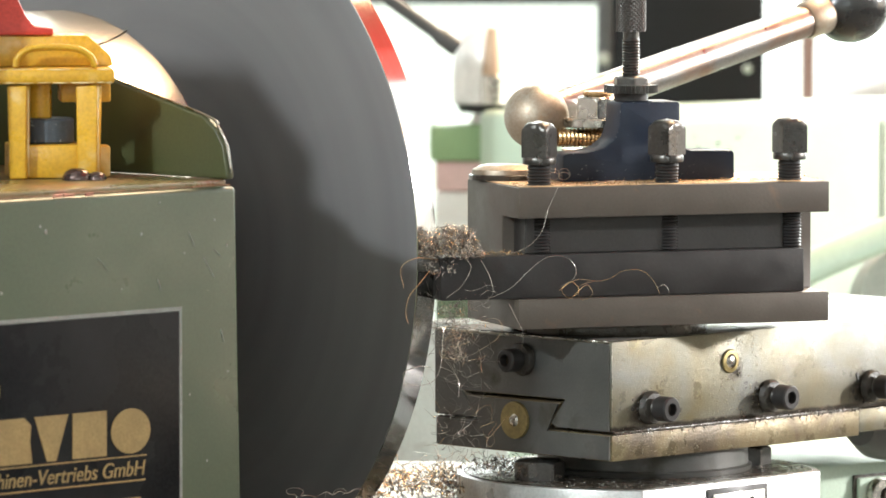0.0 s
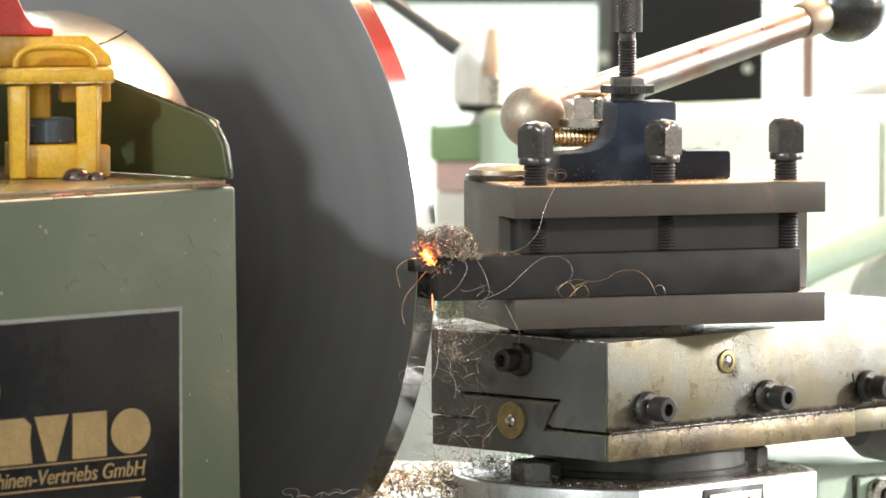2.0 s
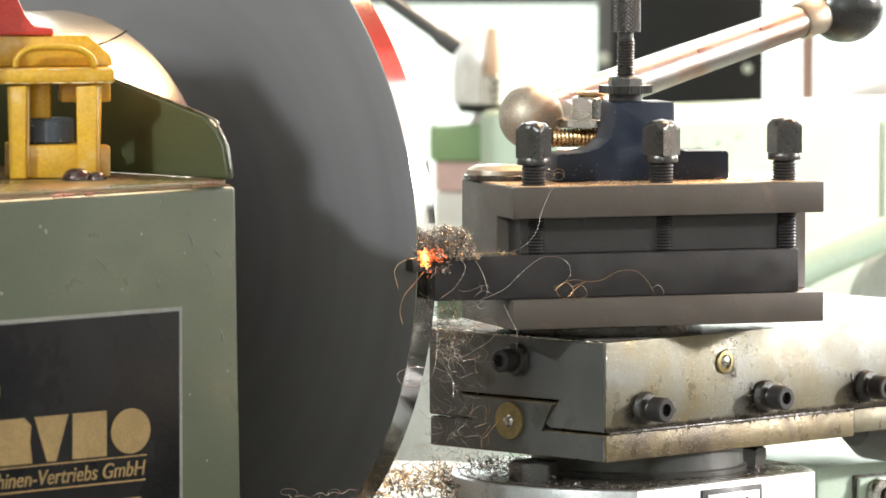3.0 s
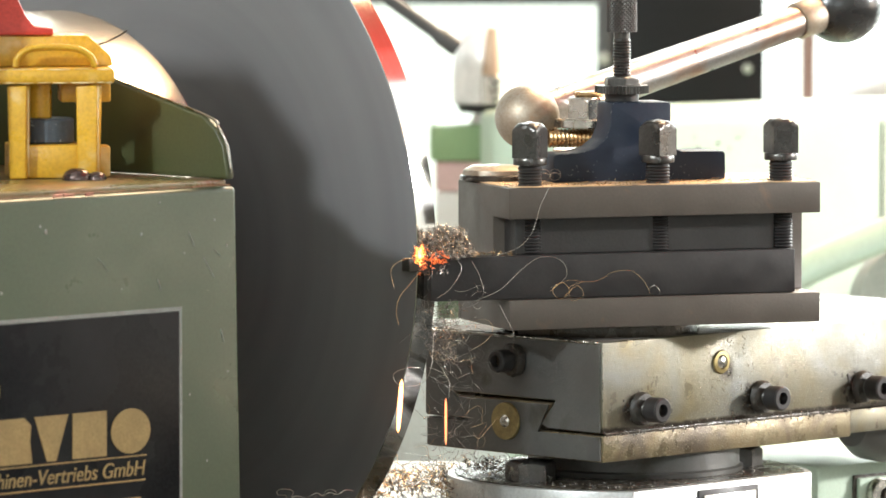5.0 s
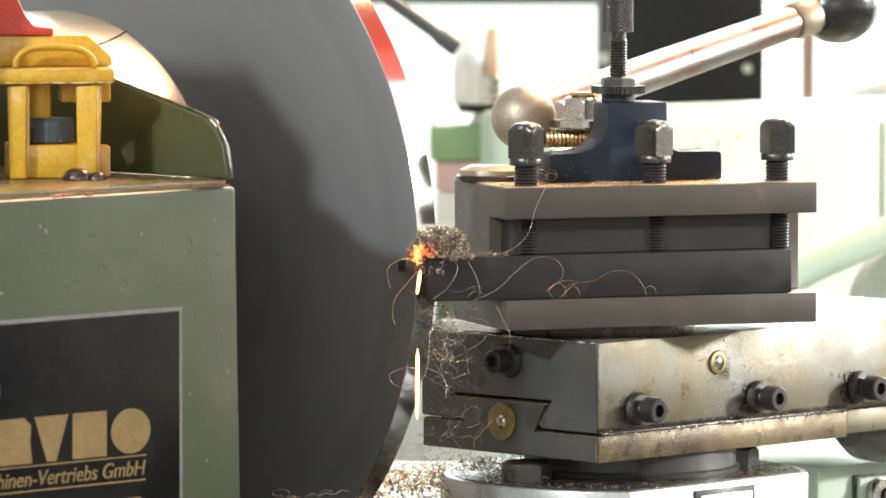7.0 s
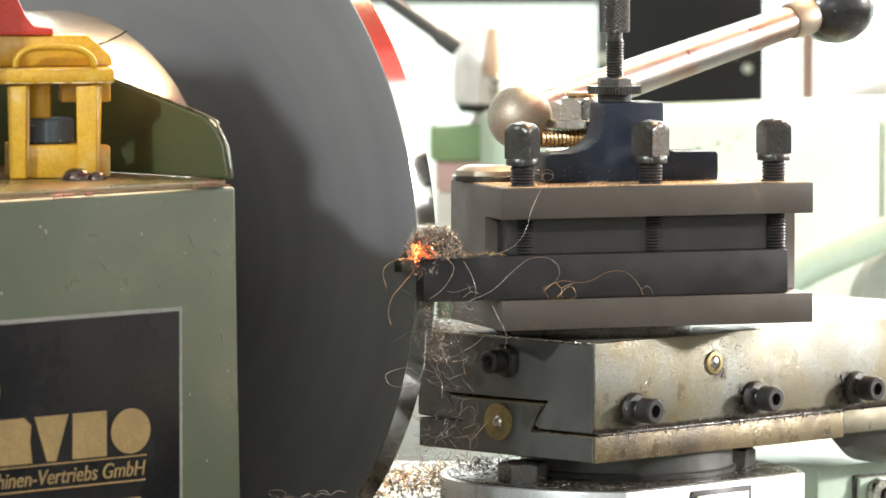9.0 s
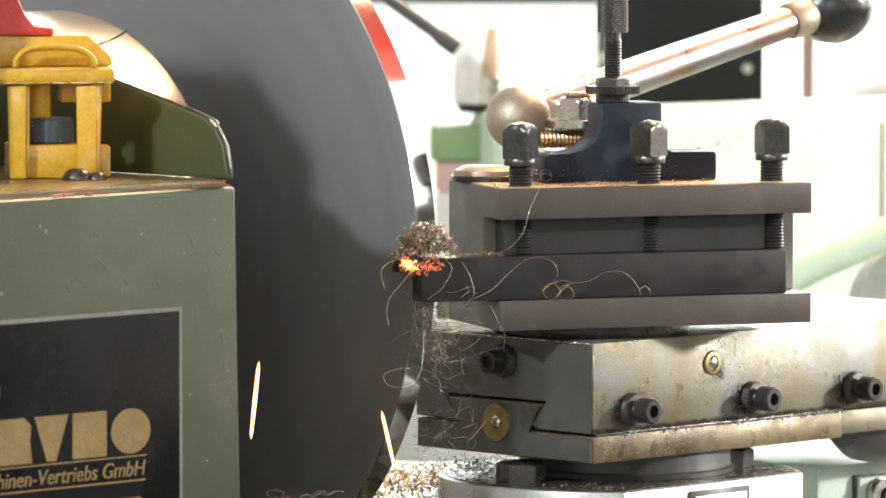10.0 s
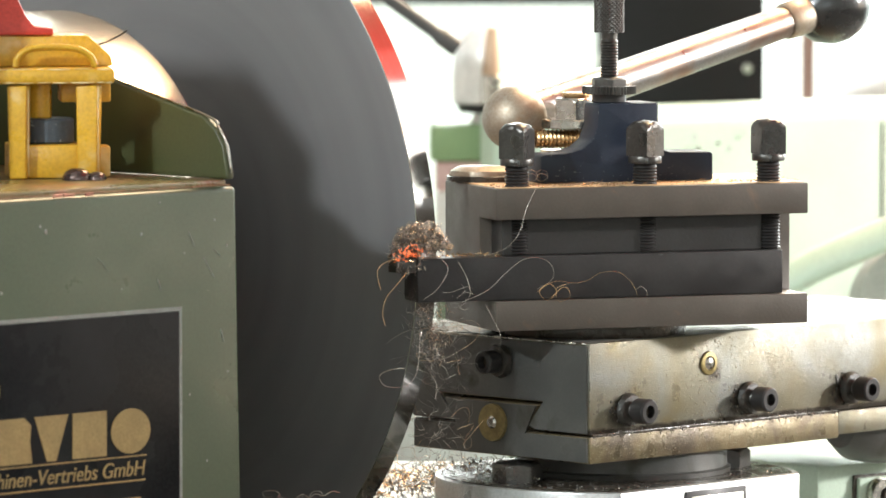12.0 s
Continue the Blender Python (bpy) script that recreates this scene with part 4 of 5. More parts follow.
# ---- background machine parts and the window wall ----
def build_background():
    t = thing("tailstock", pose(0.235, 0.86, 0, 0, 0, 32), "pale green tailstock body, part of its sunlight put into the enamel", "tailstock")
    part("casting", box(-0.150, 0.26, 0.0, 0.16, 0.80, 1.1080, 0.006, 3), green_sunlit, t)
    part("foot", box(-0.20, 0.24, -0.05, 0.33, 0.0, 0.80, 0.01), green_sunlit, t)
    part("seam", box(0.071, 0.0725, -0.0008, -0.0002, 0.96, 1.10), grease, t, "dark seam")
    rng = random.Random(31)
    for k in range(12):
        u, z, w = rng.uniform(-0.088, -0.040), rng.uniform(1.083, 1.099), rng.uniform(0.0006, 0.0028)
        part("paint_flake", prism([(-w, -w * 0.3), (0.1 * w, -w * 0.6), (w, 0.1 * w), (0.4 * w, w * 0.7), (-0.6 * w, w * 0.4)], 0.0001, 0.0006, 0, Matrix.Translation((u, 0, z)) @ Matrix.Rotation(radians(90), 4, "X") @ Matrix.Rotation(rng.uniform(0, 3), 4, "Z")), green_dark if k % 3 == 0 else grey_paint, t)
    hl = thing("handle", pose(0.25, 0.66, 0), "pale green curved cast handle", "handle")
    verts, faces = [], []
    tube_data(smooth_line([(-0.05, 0, 0.998), (-0.017, 0, 1.0195), (0.0315, 0, 1.0410), (0.09, 0, 1.066)], 6), 0.0095, 14, verts, faces, False)
    me = bpy.data.meshes.new("bar")
    me.from_pydata([tuple(v) for v in verts], [], faces)
    me.materials.append(green_sunlit)
    me.shade_smooth()
    new("bar", me).parent = hl
    part("foot", box(-0.052, -0.036, -0.01, 0.01, 0.0, 0.998, 0.003), green_sunlit, hl)
    part("hub", turned([(0, -0.03), (0.038, -0.03), (0.042, -0.02), (0.042, 0.02), (0.036, 0.03), (0, 0.03)], 40, Matrix.Translation((0.055, 0.06, 0.992)) @ Matrix.Rotation(radians(80), 4, "X")), grey_paint, hl, "grey round hub")
    b = thing("apron_box", pose(0.307, 0.25, 0, 0, 0, 40), "pale green box with a socket screw", "gear box")
    part("box", box(-0.125, 0.10, 0, 0.16, 0.0, 0.945, 0.003), green_sunlit, b)
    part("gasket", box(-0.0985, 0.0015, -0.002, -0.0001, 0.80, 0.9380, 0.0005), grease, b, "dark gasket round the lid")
    part("lid", box(-0.097, 0.0, -0.005, -0.0021, 0.80, 0.9365, 0.0010), green_sunlit, b)
    part("screw", turned([(0.004, 0.002), (0.004, 0.006), (0.009, 0.006), (0.0095, 0.005), (0.0095, 0), (0, 0)], 28, Matrix.Translation((-0.083, -0.0052, 0.9265)) @ Matrix.Rotation(radians(90), 4, "X")), bare_steel, b)
    # quill-like bright post on a green block
    q = thing("oiler_post", pose(0.0310, 0.95, 0), "bright turned steel post on a green block", "post")
    part("column", box(-0.036, 0.045, -0.03, 0.05, 0.0, 0.998, 0.004), green_dull, q, "dull green column")
    # blown-out daylight on the column is put into this white band
    part("white_band", box(-0.036, 0.045, -0.03, 0.05, 0.9982, 1.0520, 0.003), pale_shell, q, "upper column band, blown-out daylight put into its white")
    part("red_band", box(-0.036, 0.045, -0.03, 0.05, 1.0522, 1.0720, 0.003), pale_pink, q, "red painted band")
    part("block", box(-0.040, 0.045, -0.03, 0.05, 1.0722, 1.0970, 0.004), green_mid, q, "pale green block")
    Z = 0.0135
    part("neck", turned([(0, 1.0972), (0.0125, 1.0972), (0.0125, 1.0995), (0.0105, 1.1010), (0.0105, 1.1045), (0, 1.1045)], 32), pale_shell, q)
    part("ring", turned([(0, 1.1046), (0.0190, 1.1046), (0.0205, 1.106), (0.0205, 1.1080), (0.0225, 1.1095), (0.0225, 1.1105), (0, 1.1105)], 40), black_oxide, q)
    part("shell", turned([(0, 1.0972 + Z), (0.0240, 1.0975 + Z), (0.0245, 1.099 + Z), (0.0245, 1.117 + Z), (0.0230, 1.130 + Z), (0.0190, 1.141 + Z), (0.0125, 1.149 + Z), (0.006, 1.152 + Z), (0, 1.152 + Z)], 48), pale_shell, q, "polished pointed shell")
    part("pin", cyl(0.0082, 1.0972 + Z, 1.1175 + Z, 0.0006, 28, Matrix.Translation((0.003, -0.026, 0))), bare_steel, q, "grey pin")
    part("tan_cone", turned([(0, 1.1176 + Z), (0.0078, 1.1176 + Z), (0.0040, 1.1490 + Z), (0.0030, 1.1500 + Z), (0, 1.1500 + Z)], 28, Matrix.Translation((0.003, -0.026, 0))), tan_plastic, q, "tan cone")
    # plain sheet added to fill the gap with pale grey
    sp = thing("splash_panel", pose(-0.06, 0.50, 0, 0, 0, 0), "pale grey filler sheet added behind the slide", "splash panel")
    part("sheet", box(-0.12, 0.10, 0, 0.004, 0.0, 1.000, 0.001), pale_sheet, sp)
    r = thing("far_lever", pose(0, 0.75, 0), "dark thin lever rod out of focus", "lever")
    a, bb = Vector((-0.085, 0.0, 1.224)), Vector((0.0095, 0.0, 1.1560))
    part("rod", rod(a, bb, [(0, 0), (0.0042, 0), (0.0042, 0.85), (0.0055, 0.88), (0.0058, 1), (0, 1)], 20), grey_dark, r)
    part("bracket", box(-0.105, -0.075, -0.02, 0.03, 0.0, 1.226, 0.004), grey_paint, r)
    k = thing("black_cabinet", pose(0.1750, 1.5, 0), "tall black painted cabinet by the window", "cabinet")
    part("case", box(-0.0446, 0.071, 0.0, 0.12, 0.0, 1.75, 0.003), black_paint, k)
    part("rail", box(-0.0566, -0.0448, 0.0, 0.05, 0.0, 1.75, 0.002), grey_dark, k)
    part("screw", turned([(0, 0.0), (0.004, 0), (0.0035, 0.002), (0, 0.0025)], 16, Matrix.Translation((0.058, -0.0002, 1.109)) @ Matrix.Rotation(radians(90), 4, "X")), bare_steel, k)
    part("screw", turned([(0, 0.0), (0.005, 0), (0.0045, 0.002), (0, 0.0025)], 16, Matrix.Translation((-0.052, -0.0002, 1.117)) @ Matrix.Rotation(radians(90), 4, "X")), bare_steel, k)
    w = thing("window_1", pose(0, 2.52, 0), "workshop window with brown and black bars", "window", kind="structure")
    part("transom", box(-0.9, 0.146, 0.02, 0.07, 1.1215, 1.25), black_paint, w, "black transom")
    part("mullion", box(0.332, 0.345, 0.02, 0.07, 0.55, 2.7), brown_paint, w, "brown mullion")
    part("pane", box(-1.2, 3.2, 0.078, 0.082, 0.55, 2.7), pane_glass, w).visible_shadow = False
    d = thing("grey_hood", pose(0.40, 1.45, 0), "pale grey rounded machine hood far behind", "machine hood")
    part("dome", turned([(0.0, 1.126), (0.03, 1.124), (0.06, 1.116), (0.085, 1.104), (0.105, 1.087), (0.116, 1.07), (0.12, 1.04), (0.12, 0.0), (0, 0.0)], 48), hood_grey, d)


pale_sheet = material("pale_painted_sheet", (0.70, 0.76, 0.74), 0.4, second=(0.62, 0.68, 0.66), scale=20, stain=(0.5, 0.52, 0.5), stain_scale=60)
pale_shell = material("satin_pale_metal", (0.80, 0.79, 0.77), 0.32, 0.1, second=(0.76, 0.72, 0.68), scale=30)
pale_pink = material("pale_pink_paint", (0.82, 0.55, 0.52), 0.5, scale=20)
green_mid = material("mid_green_enamel", (0.26, 0.40, 0.19), 0.4, second=(0.24, 0.37, 0.18), scale=20)
green_dull = material("dull_green_enamel", (0.13, 0.18, 0.105), 0.5, second=(0.11, 0.155, 0.09), scale=20)
tan_plastic = material("tan_plastic", (0.62, 0.42, 0.28), 0.5, scale=30)
grey_dark = material("dark_grey_paint", (0.06, 0.06, 0.058), 0.45, scale=20)
pane_glass = bpy.data.materials.new("window_glass")
pane_glass.use_nodes = True
pane_glass.node_tree.nodes["Principled BSDF"].inputs["Transmission Weight"].default_value = 1.0
pane_glass.node_tree.nodes["Principled BSDF"].inputs["Roughness"].default_value = 0.02
pane_glass.node_tree.nodes["Principled BSDF"].inputs["IOR"].default_value = 1.02
build_background()


# ---- chips ----
def build_chips():
    rng = random.Random(3)
    nest = thing("chip_nest", pose(0.0110, -0.042, 1.0790), "tangled nest of fine dark and golden steel chips", "metal chips")
    for name, mat, count, r in (("dark_tangle", chip_dark, 480, 0.00014), ("steel_tangle", chip_steel, 640, 0.00014), ("straw_tangle", chip_straw, 90, 0.00013)):
        lines = []
        for i in range(count):
            a, e = rng.uniform(0, 6.28), rng.random() ** 0.6
            x, y = 0.0165 * e * math.cos(a) + 0.0010, 0.012 * e * math.sin(a)
            top = 0.0160 * max(0.1, 1 - e ** 4)
            z = rng.uniform(0.0, top)
            if rng.random() < 0.09:
                x, z = rng.uniform(-0.014, 0.002), rng.uniform(-0.010, 0.004)
            lines.append(curl(rng, (x, y, z + 0.001), rng.uniform(0.0015, 0.0045), rng.uniform(0.6, 2.2), rng.uniform(0.0006, 0.0015), 14))
        tagged(tubes(name, lines, r, mat, 3), kind="stuff").parent = nest
    # hanging tangle below the tool and down the slide's end
    hang = thing("hanging_chips", pose(0.0, -0.045, 1.0), "loose hanging tangle of fine steel chips", "metal chips")
    for name, mat, count in (("dark_tangle", chip_dark, 130), ("steel_tangle", chip_steel, 150), ("straw_tangle", chip_straw, 40)):
        lines = []
        for i in range(count):
            z = rng.uniform(-0.035, 0.066)
            if rng.random() < 0.64:
                x, z, y = rng.gauss(0.006, 0.005), rng.uniform(0.025, 0.055), rng.gauss(0.0, 0.004)
                ln = curl(rng, (x, y, z), rng.uniform(0.003, 0.008), rng.uniform(0.5, 1.5), rng.uniform(0.0008, 0.002), 12)
            else:
                x = rng.uniform(-0.006, 0.026)
                y = 0.004 + (0.036 - x) * 0.25 + rng.uniform(-0.012, 0.0)
                ln = curl(rng, (x, y, z), rng.uniform(0.006, 0.020), rng.uniform(0.15, 0.9), rng.uniform(0.002, 0.005), 16)
            lines.append(ln)
        tagged(tubes(name, lines, 0.0001, mat, 3), kind="stuff").parent = hang
    carriage.append(hang)
    # long loose strands lying along the tool
    strands = thing("long_chip_strands", pose(0.0402, -0.035, 1.0557, 0, 0, 19), "long springy golden steel chip strands on the tool", "metal chips")
    F = -0.0015
    keys = [
        [(-0.050, F, 0.017), (-0.058, -0.006, 0.010), (-0.064, -0.008, 0.004), (-0.066, -0.008, -0.004), (-0.0645, -0.008, -0.011)],
        [(-0.045, F, 0.022), (-0.060, -0.008, 0.024), (-0.069, -0.009, 0.019), (-0.067, -0.008, 0.008)],
        [(-0.020, F, 0.000), (-0.006, F - 0.001, 0.006), (0.004, F - 0.002, 0.015), (0.014, F - 0.002, 0.022), (0.024, F - 0.001, 0.0225), (0.031, F, 0.018), (0.031, F, 0.011), (0.022, F - 0.001, 0.006)],
        [(0.022, F, 0.004), (0.028, F - 0.003, 0.009), (0.033, F - 0.002, 0.004), (0.028, F, 0.0), (0.024, F, 0.005), (0.032, F - 0.002, 0.010), (0.042, F - 0.003, 0.009), (0.050, F - 0.002, 0.010), (0.058, F - 0.002, 0.014), (0.068, F - 0.002, 0.014), (0.076, F, 0.008), (0.080, F, 0.000)],
        [(0.030, F, 0.001), (0.037, F - 0.002, 0.007), (0.041, F - 0.001, 0.002), (0.035, F, -0.001), (0.033, F - 0.001, 0.006), (0.040, F - 0.003, 0.009)],
        [(0.078, F, 0.004), (0.081, F - 0.002, 0.006), (0.084, F - 0.002, 0.003), (0.0845, F, -0.002)],
        [(-0.006, F, -0.002), (-0.003, F - 0.002, -0.009), (0.001, F - 0.003, -0.018), (0.0005, F - 0.002, -0.026)],
        [(-0.008, F, 0.024), (0.004, F - 0.001, 0.028), (0.012, F - 0.001, 0.036), (0.016, -0.002, 0.048), (0.022, -0.001, 0.0596)],
        [(-0.032, F, 0.024), (-0.028, F - 0.002, 0.018), (-0.034, F - 0.003, 0.008), (-0.042, F - 0.002, 0.002)],
        [(-0.022, F, 0.022), (-0.018, F - 0.002, 0.014), (-0.016, F - 0.003, 0.005), (-0.018, F, 0.0)],
    ]
    gold = tubes("golden_tangle", [smooth_line(k, 8) for k in keys[:2] + keys[3:5]], 0.00014, chip_straw, 4)
    grey = tubes("grey_tangle", [smooth_line(k, 8) for k in keys[2:3] + keys[5:]], 0.00012, chip_steel, 4)
    loop = tubes("hanging_loop", [smooth_line([(-0.052, -0.008, -0.034), (-0.060, -0.012, -0.033), (-0.069, -0.013, -0.036), (-0.066, -0.013, -0.042), (-0.054, -0.012, -0.042), (-0.047, -0.009, -0.034), (-0.044, -0.005, -0.014)], 8)], 0.00013, chip_steel, 4)
    top = tubes("top_tangle", [[Vector((0.0295 + 0.0032 * math.cos(a) + dx, 0.0265, 0.0625 + 0.0026 * math.sin(a) + 0.0003 * a)) for a in [k * 0.5 for k in range(22)]] for dx in (0.0, 0.006)] + [smooth_line([(0.045, 0.012, 0.0600), (0.060, 0.014, 0.0612), (0.072, 0.013, 0.0604)], 6)], 0.00017, chip_steel, 4)
    for o in (gold, grey, loop, top):
        o.parent = strands
        tagged(o, kind="stuff")
    carriage.append(strands)
    # crumbs on the holder's top, on the shank and on the slide
    crumbs = thing("chip_crumbs", HOLD, "fine chip crumbs on the tool holder", "metal chips")
    lines = []
    for i in range(260):
        x, y = rng.uniform(0.001, 0.176), rng.uniform(0.001, 0.029) ** 1.0
        lines.append(curl(rng, (x, y, 1.1160), rng.uniform(0.0006, 0.002), 0.5, rng.uniform(0.0002, 0.0006), 5))
    for i in range(120):
        lines.append(curl(rng, (rng.uniform(-0.040, 0.006), rng.uniform(0.003, 0.024), 1.0796), rng.uniform(0.0006, 0.0025), 0.5, rng.uniform(0.0002, 0.0008), 5))
    tagged(tubes("crumb_layer", lines, 0.00016, chip_straw, 3), kind="stuff").parent = crumbs
    carriage.append(crumbs)
    # the heap of chips in the tray
    heap = thing("chip_heap", pose(0.0, 0.06, 0.0), "glittering heap of golden and dark chips in the tray", "metal chips")
    part("tray", merged(box(-0.30, 0.10, -0.12, 0.20, 0.90, 0.9385, 0.002), box(-0.088, 0.0, -0.20, -0.1205, 0.90, 0.9385, 0.002)), bare_steel, heap, "steel chip tray")
    for name, mat, count in (("straw_tangle", chip_straw, 150), ("steel_tangle", chip_steel, 100), ("dark_tangle", chip_dark, 90)):
        lines = []
        for i in range(count):
            x = rng.uniform(-0.05, 0.012)
            z = 0.939 + rng.random() * 0.014
            lines.append(curl(rng, (x, rng.uniform(-0.03, 0.05), z), rng.uniform(0.004, 0.012), rng.uniform(0.4, 1.5), rng.uniform(0.0012, 0.004), 12))
        tagged(tubes(name, lines, 0.00024, mat, 3), kind="stuff").parent = heap
    # glitter of small chips on the swivel flange
    swept = thing("swept_chips", pose(0.0300, 0.050, 0.9552), "pale glittering small chips on the swivel flange", "metal chips")
    for name, mat, count in (("steel_tangle", chip_steel, 130), ("dark_tangle", chip_dark, 70), ("straw_tangle", chip_straw, 20)):
        lines = [curl(rng, (rng.gauss(0.006, 0.014), rng.gauss(0.0, 0.018), rng.random() * 0.006), rng.uniform(0.002, 0.006), rng.uniform(0.4, 1.4), rng.uniform(0.0006, 0.0018), 10) for i in range(count)]
        tagged(tubes(name, lines, 0.00018, mat, 3), kind="stuff").parent = swept
    carriage.append(swept)
    hair = thing("chip_strand", pose(0, 0, 0), "single dark chip strand caught on the switch guard", "metal chips")
    tubes("strand", [smooth_line([(-0.1790, -0.155, 1.1955), (-0.1730, -0.150, 1.1970), (-0.1670, -0.146, 1.1998), (-0.1620, -0.143, 1.2030)], 6)], 0.00035, chip_dark, 4).parent = hair
    low = thing("loose_chip_curls", pose(0.0, 0.0, 0.0), "loose grey chip curls standing in the tray before the disc", "metal chips")
    k = 0.000303 * 0.971
    x0, z0 = -0.0770, 0.9590
    ways = [[(0, 0), (-12, -1), (-16, 6), (-8, 11), (6, 10), (14, 4), (10, -3), (22, -2), (34, -6), (42, -2)], [(42, -2), (55, 4), (66, -1), (78, 5), (92, 2), (106, 9), (120, 6)], [(30, -14), (46, -9), (62, -10), (74, -16)], [(66, -1), (72, 8), (84, 10), (90, 4), (82, -2)], [(96, -12), (110, -6), (128, -10), (140, -4), (150, -12)], [(55, 4), (50, -20), (58, -40), (54, -69.5)], [(0, 0), (6, -24), (-2, -69.5)]]
    curls = tubes("grey_tangle", [smooth_line([(x0 + u * k, -0.10 + 0.002 * math.sin(i + u), z0 + v * k) for u, v in way], 6) for i, way in enumerate(ways)], 0.00018, chip_steel, 4)
    curls.parent = low
    tagged(curls, kind="stuff")
    carriage.append(low)
    return nest


def build_hot():
    """Glowing chips at the cut, and the sparks that fly from it."""
    rng = random.Random(12)
    clump = thing("hot_chip_clump", IN_SHANK, "glowing orange clump of freshly cut chips", "hot chips")
    for name, mat, count, size, r in (("white_hot_tangle", hot_bright, 26, 0.0022, 0.00016), ("orange_tangle", hot, 46, 0.0034, 0.00012), ("red_tangle", ember, 28, 0.0042, 0.00010)):
        lines = []
        for i in range(count):
            lean = rng.gauss(0, size * 0.75)
            at = (rng.gauss(0, size * 0.32) - lean * 0.25 + (0.002 if mat == ember else 0), rng.gauss(0, size * 0.2), lean)
            lines.append(curl(rng, at, rng.uniform(0.0008, 0.0030), rng.uniform(0.3, 1.0), rng.uniform(0.0003, 0.0009), 9))
        tagged(tubes(name, lines, r, mat, 3), kind="stuff").parent = clump
    dull = thing("ember_clump", IN_SHANK, "dull red glowing chips in the nest", "hot chips")
    lines = [curl(rng, (rng.gauss(0, 0.0034), rng.gauss(0, 0.001), rng.gauss(0, 0.0024)), rng.uniform(0.001, 0.003), rng.uniform(0.4, 1.2), rng.uniform(0.0004, 0.0010), 9) for i in range(40)]
    tagged(tubes("red_tangle", lines, 0.00012, ember, 3), kind="stuff").parent = dull
    sparks = []
    for t, a, b, thick in SPARKS:
        d = Vector(b) - Vector(a)
        ob = thing("spark", LAID, "thin glowing orange spark flying from the cut", "spark", "sparks from the cut")
        part("needle", turned([(0, -d.length / 2), (thick * 0.7, -d.length * 0.42), (thick, 0), (thick * 0.8, d.length * 0.4), (0, d.length / 2)], 8), hot_bright if thick > 0.00085 else spark_glow, ob)
        sparks.append((t, ob, (Vector(a) + Vector(b)) / 2, d.to_track_quat("Z", "Y").to_matrix().to_4x4(), d.normalized()))
    return clump, dull, sparks


def near(px, py, y=-0.058):
    """World point at depth y that the camera sees at pixel px, py."""
    k = (3.4908 + y) / 3.4908
    return Vector(((px - 784) * 0.0003030 * k, y, 1.08 - 0.0727 * y - (py - 441) * 0.0003030 * k))


IN_SHANK = pose(0.030, -0.028, 1.0668, 0, 0, 19)
LAID = HOLD @ pose(0.055, 0.014, 1.0673, 0, 90, 0)
SPARKS = [(t, near(*a), near(*b), w) for t, a, b, w in (
    (1.2, (752, 480), (757, 575), 0.00040), (2.0, (765, 520), (766, 552), 0.0004), (2.5, (810, 890), (807, 768), 0.0007), (5.0, (704, 768), (711, 672), 0.0013), (5.0, (789, 790), (789, 706), 0.0006),
    (6.0, (896, 808, -0.04), (858, 648, -0.04), 0.00055), (6.5, (765, 757), (768, 620), 0.0007), (7.0, (738, 745), (739, 617), 0.0011), (7.0, (738, 522), (744, 478), 0.0010),
    (9.3, (640, 850), (650, 715), 0.0009), (10.0, (443, 780), (458, 640), 0.0011), (10.0, (698, 830), (675, 728), 0.0009), (10.5, (727, 730), (725, 490), 0.0004),
    (10.5, (742, 690), (733, 515), 0.0003), (10.5, (721, 745), (722, 590), 0.00025))]


nest = build_chips()
hot_clump, ember_clump, sparks = build_hot()


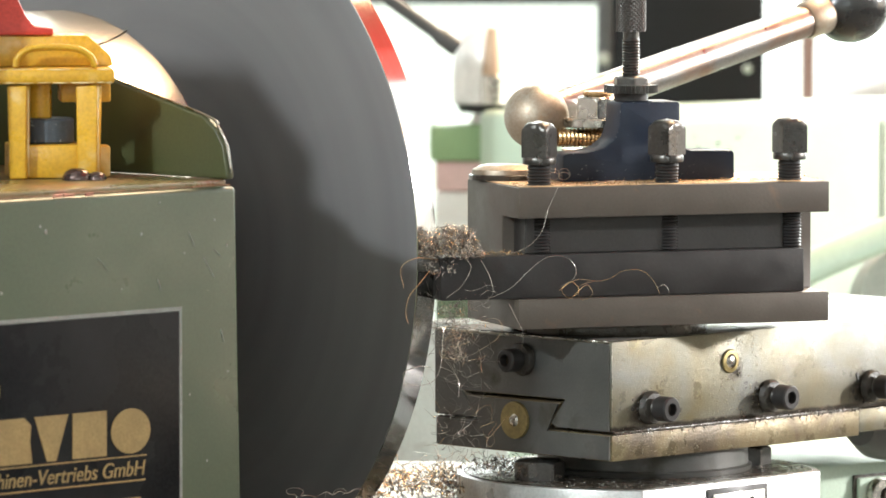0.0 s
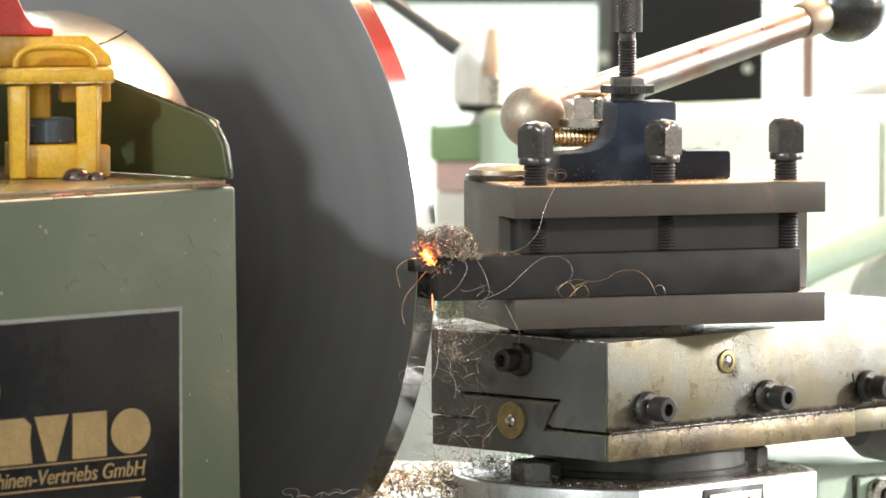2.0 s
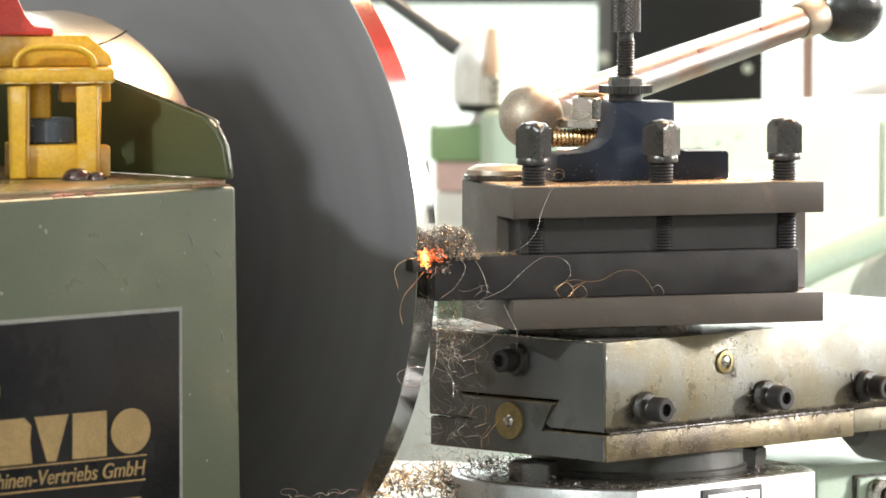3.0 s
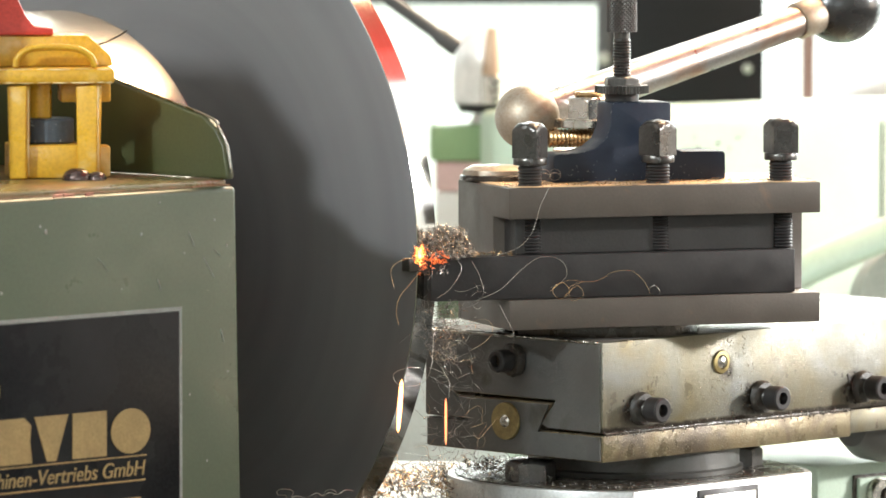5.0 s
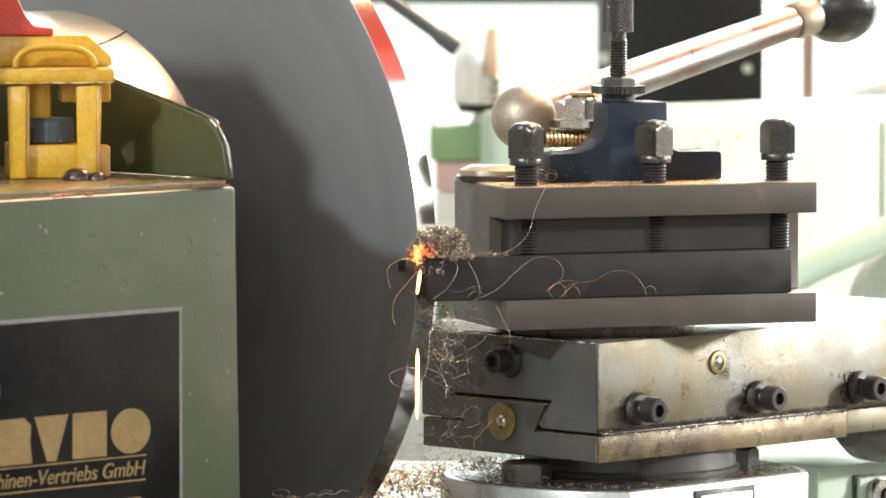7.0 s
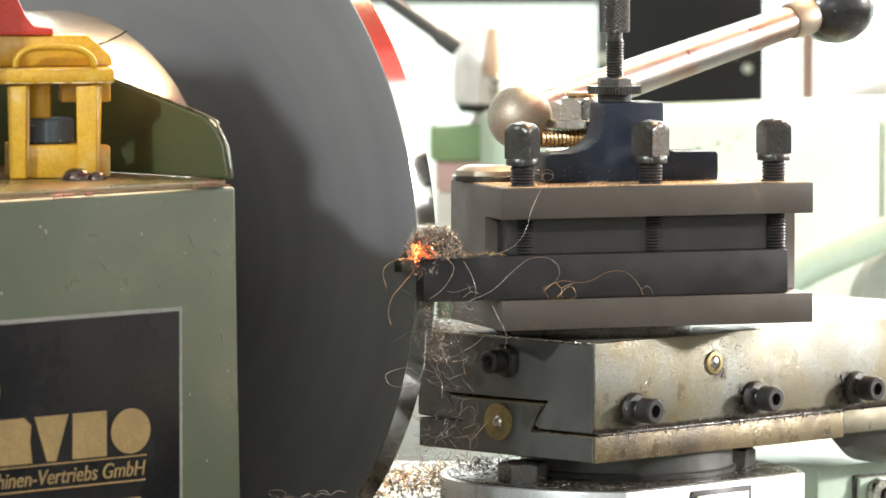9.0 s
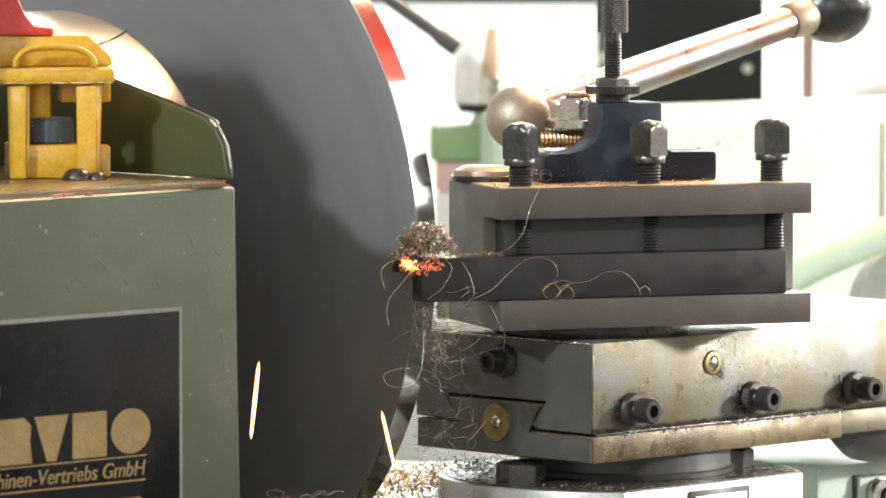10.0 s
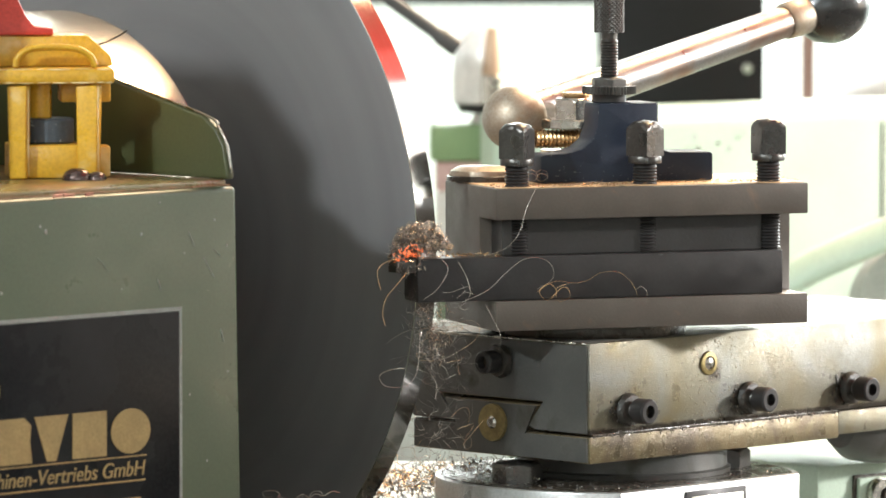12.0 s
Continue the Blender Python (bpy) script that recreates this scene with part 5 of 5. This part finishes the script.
# ---- motion of the carriage, the spindle and the hot chips ----
def motions():
    steps = [0.5 * i for i in range(25)]
    for ob in carriage:
        start = ob.matrix_basis.copy()
        walk(ob, [(t, Matrix.Translation(AX * FEED * t / 12.0) @ start) for t in steps])
    # the spindle: one turn in 1.4 s
    for ob in (chuck, steel_disc_thing):
        walk(ob, [(t, SPIN @ Matrix.Rotation(2 * math.pi * t / 1.4, 4, "Z")) for t in [0.2 * i for i in range(61)]])
    # the nest is pushed along in jerks by fresh chips
    home = Vector((0.0110, -0.042, 1.0790))
    drift = [(0, -24, 0), (1.0, -26, 1), (1.5, -29, 3), (2.5, -32, 6), (3.2, -34, 4), (4.8, -37, -2), (5.5, -39, 2), (6.5, -42, 5), (7.2, -45, 4), (8.8, -55, 0), (9.5, -60, -3), (9.9, -68, -8), (10.3, -79, -12), (11.0, -80, -10), (12.0, -78, -10)]
    walk(nest, [(t, Matrix.Translation(home + Vector((px * 0.0003, px * 0.00020, 0.002 if t > 9.6 else 0))) @ pose(0, 0, 0, 0, turn, turn)) for t, px, turn in drift])
    # glowing clump: hidden in the shank, then placed by view pixels at the tip
    way = [(1.8, 770, 450), (2.0, 757, 453), (2.5, 764, 458), (3.0, 752, 455), (3.2, 748, 455), (4.8, 744, 450), (5.5, 744, 450), (6.0, 742, 452), (6.5, 752, 446), (7.0, 741, 448), (7.2, 743, 448), (8.8, 737, 446), (9.5, 735, 439), (10.0, 722, 468), (10.5, 724, 482), (11.0, 720, 476), (11.3, 735, 462)]
    born = Matrix.Translation(near(750, 448)) @ pose(0, 0, 0, 0, 0, 19)
    rows = [(0.0, IN_SHANK), (1.05, IN_SHANK), (1.2, born), (1.3, born), (1.44, IN_SHANK), (1.6, IN_SHANK)] + [(t, Matrix.Translation(near(x, y)) @ pose(0, 0, 0, 0, 40 * math.sin(3 * t), 19)) for t, x, y in way]
    home = Matrix.Translation(AX * FEED * 0.95) @ IN_SHANK
    walk(hot_clump, rows + [(11.45, home), (12.0, home)])
    dull = [(1.8, 752, 440), (2.5, 760, 448), (5.5, 768, 462), (6.5, 748, 446), (9.5, 745, 452), (10.0, 758, 474), (10.6, 762, 478), (11.0, 760, 476), (11.4, 720, 452), (12.0, 721, 450)]
    walk(ember_clump, [(0.0, IN_SHANK), (1.6, IN_SHANK)] + [(t, Matrix.Translation(near(x, y, -0.071)) @ pose(0, 0, 0, 0, 20 * math.sin(t), 19)) for t, x, y in dull])
    # sparks: hidden in the shank, pass spots fitted to the view, end on the floor
    for t, ob, mid, turn, d in sparks:
        drop = Vector((mid.x, mid.y, ob.children[0].dimensions.z / 2 + 0.001))
        tip = near(745, 455, -0.05)
        half = turn.to_quaternion().slerp(LAID.to_quaternion(), 0.5).to_matrix().to_4x4()
        wait = Matrix.Translation(AX * FEED * (t - 0.1667) / 12) @ LAID
        walk(ob, [(0.0, LAID), (t - 0.1667, wait), (t - 0.1, Matrix.Translation(tip.lerp(mid, 0.2)) @ half), (t - 0.0667, Matrix.Translation(tip.lerp(mid, 0.6)) @ turn), (t, Matrix.Translation(mid) @ turn), (t + 0.1, Matrix.Translation(mid.lerp(drop, 0.75)) @ turn), (t + 0.2, Matrix.Translation(drop) @ turn), (12.0, Matrix.Translation(drop) @ turn)])


motions()
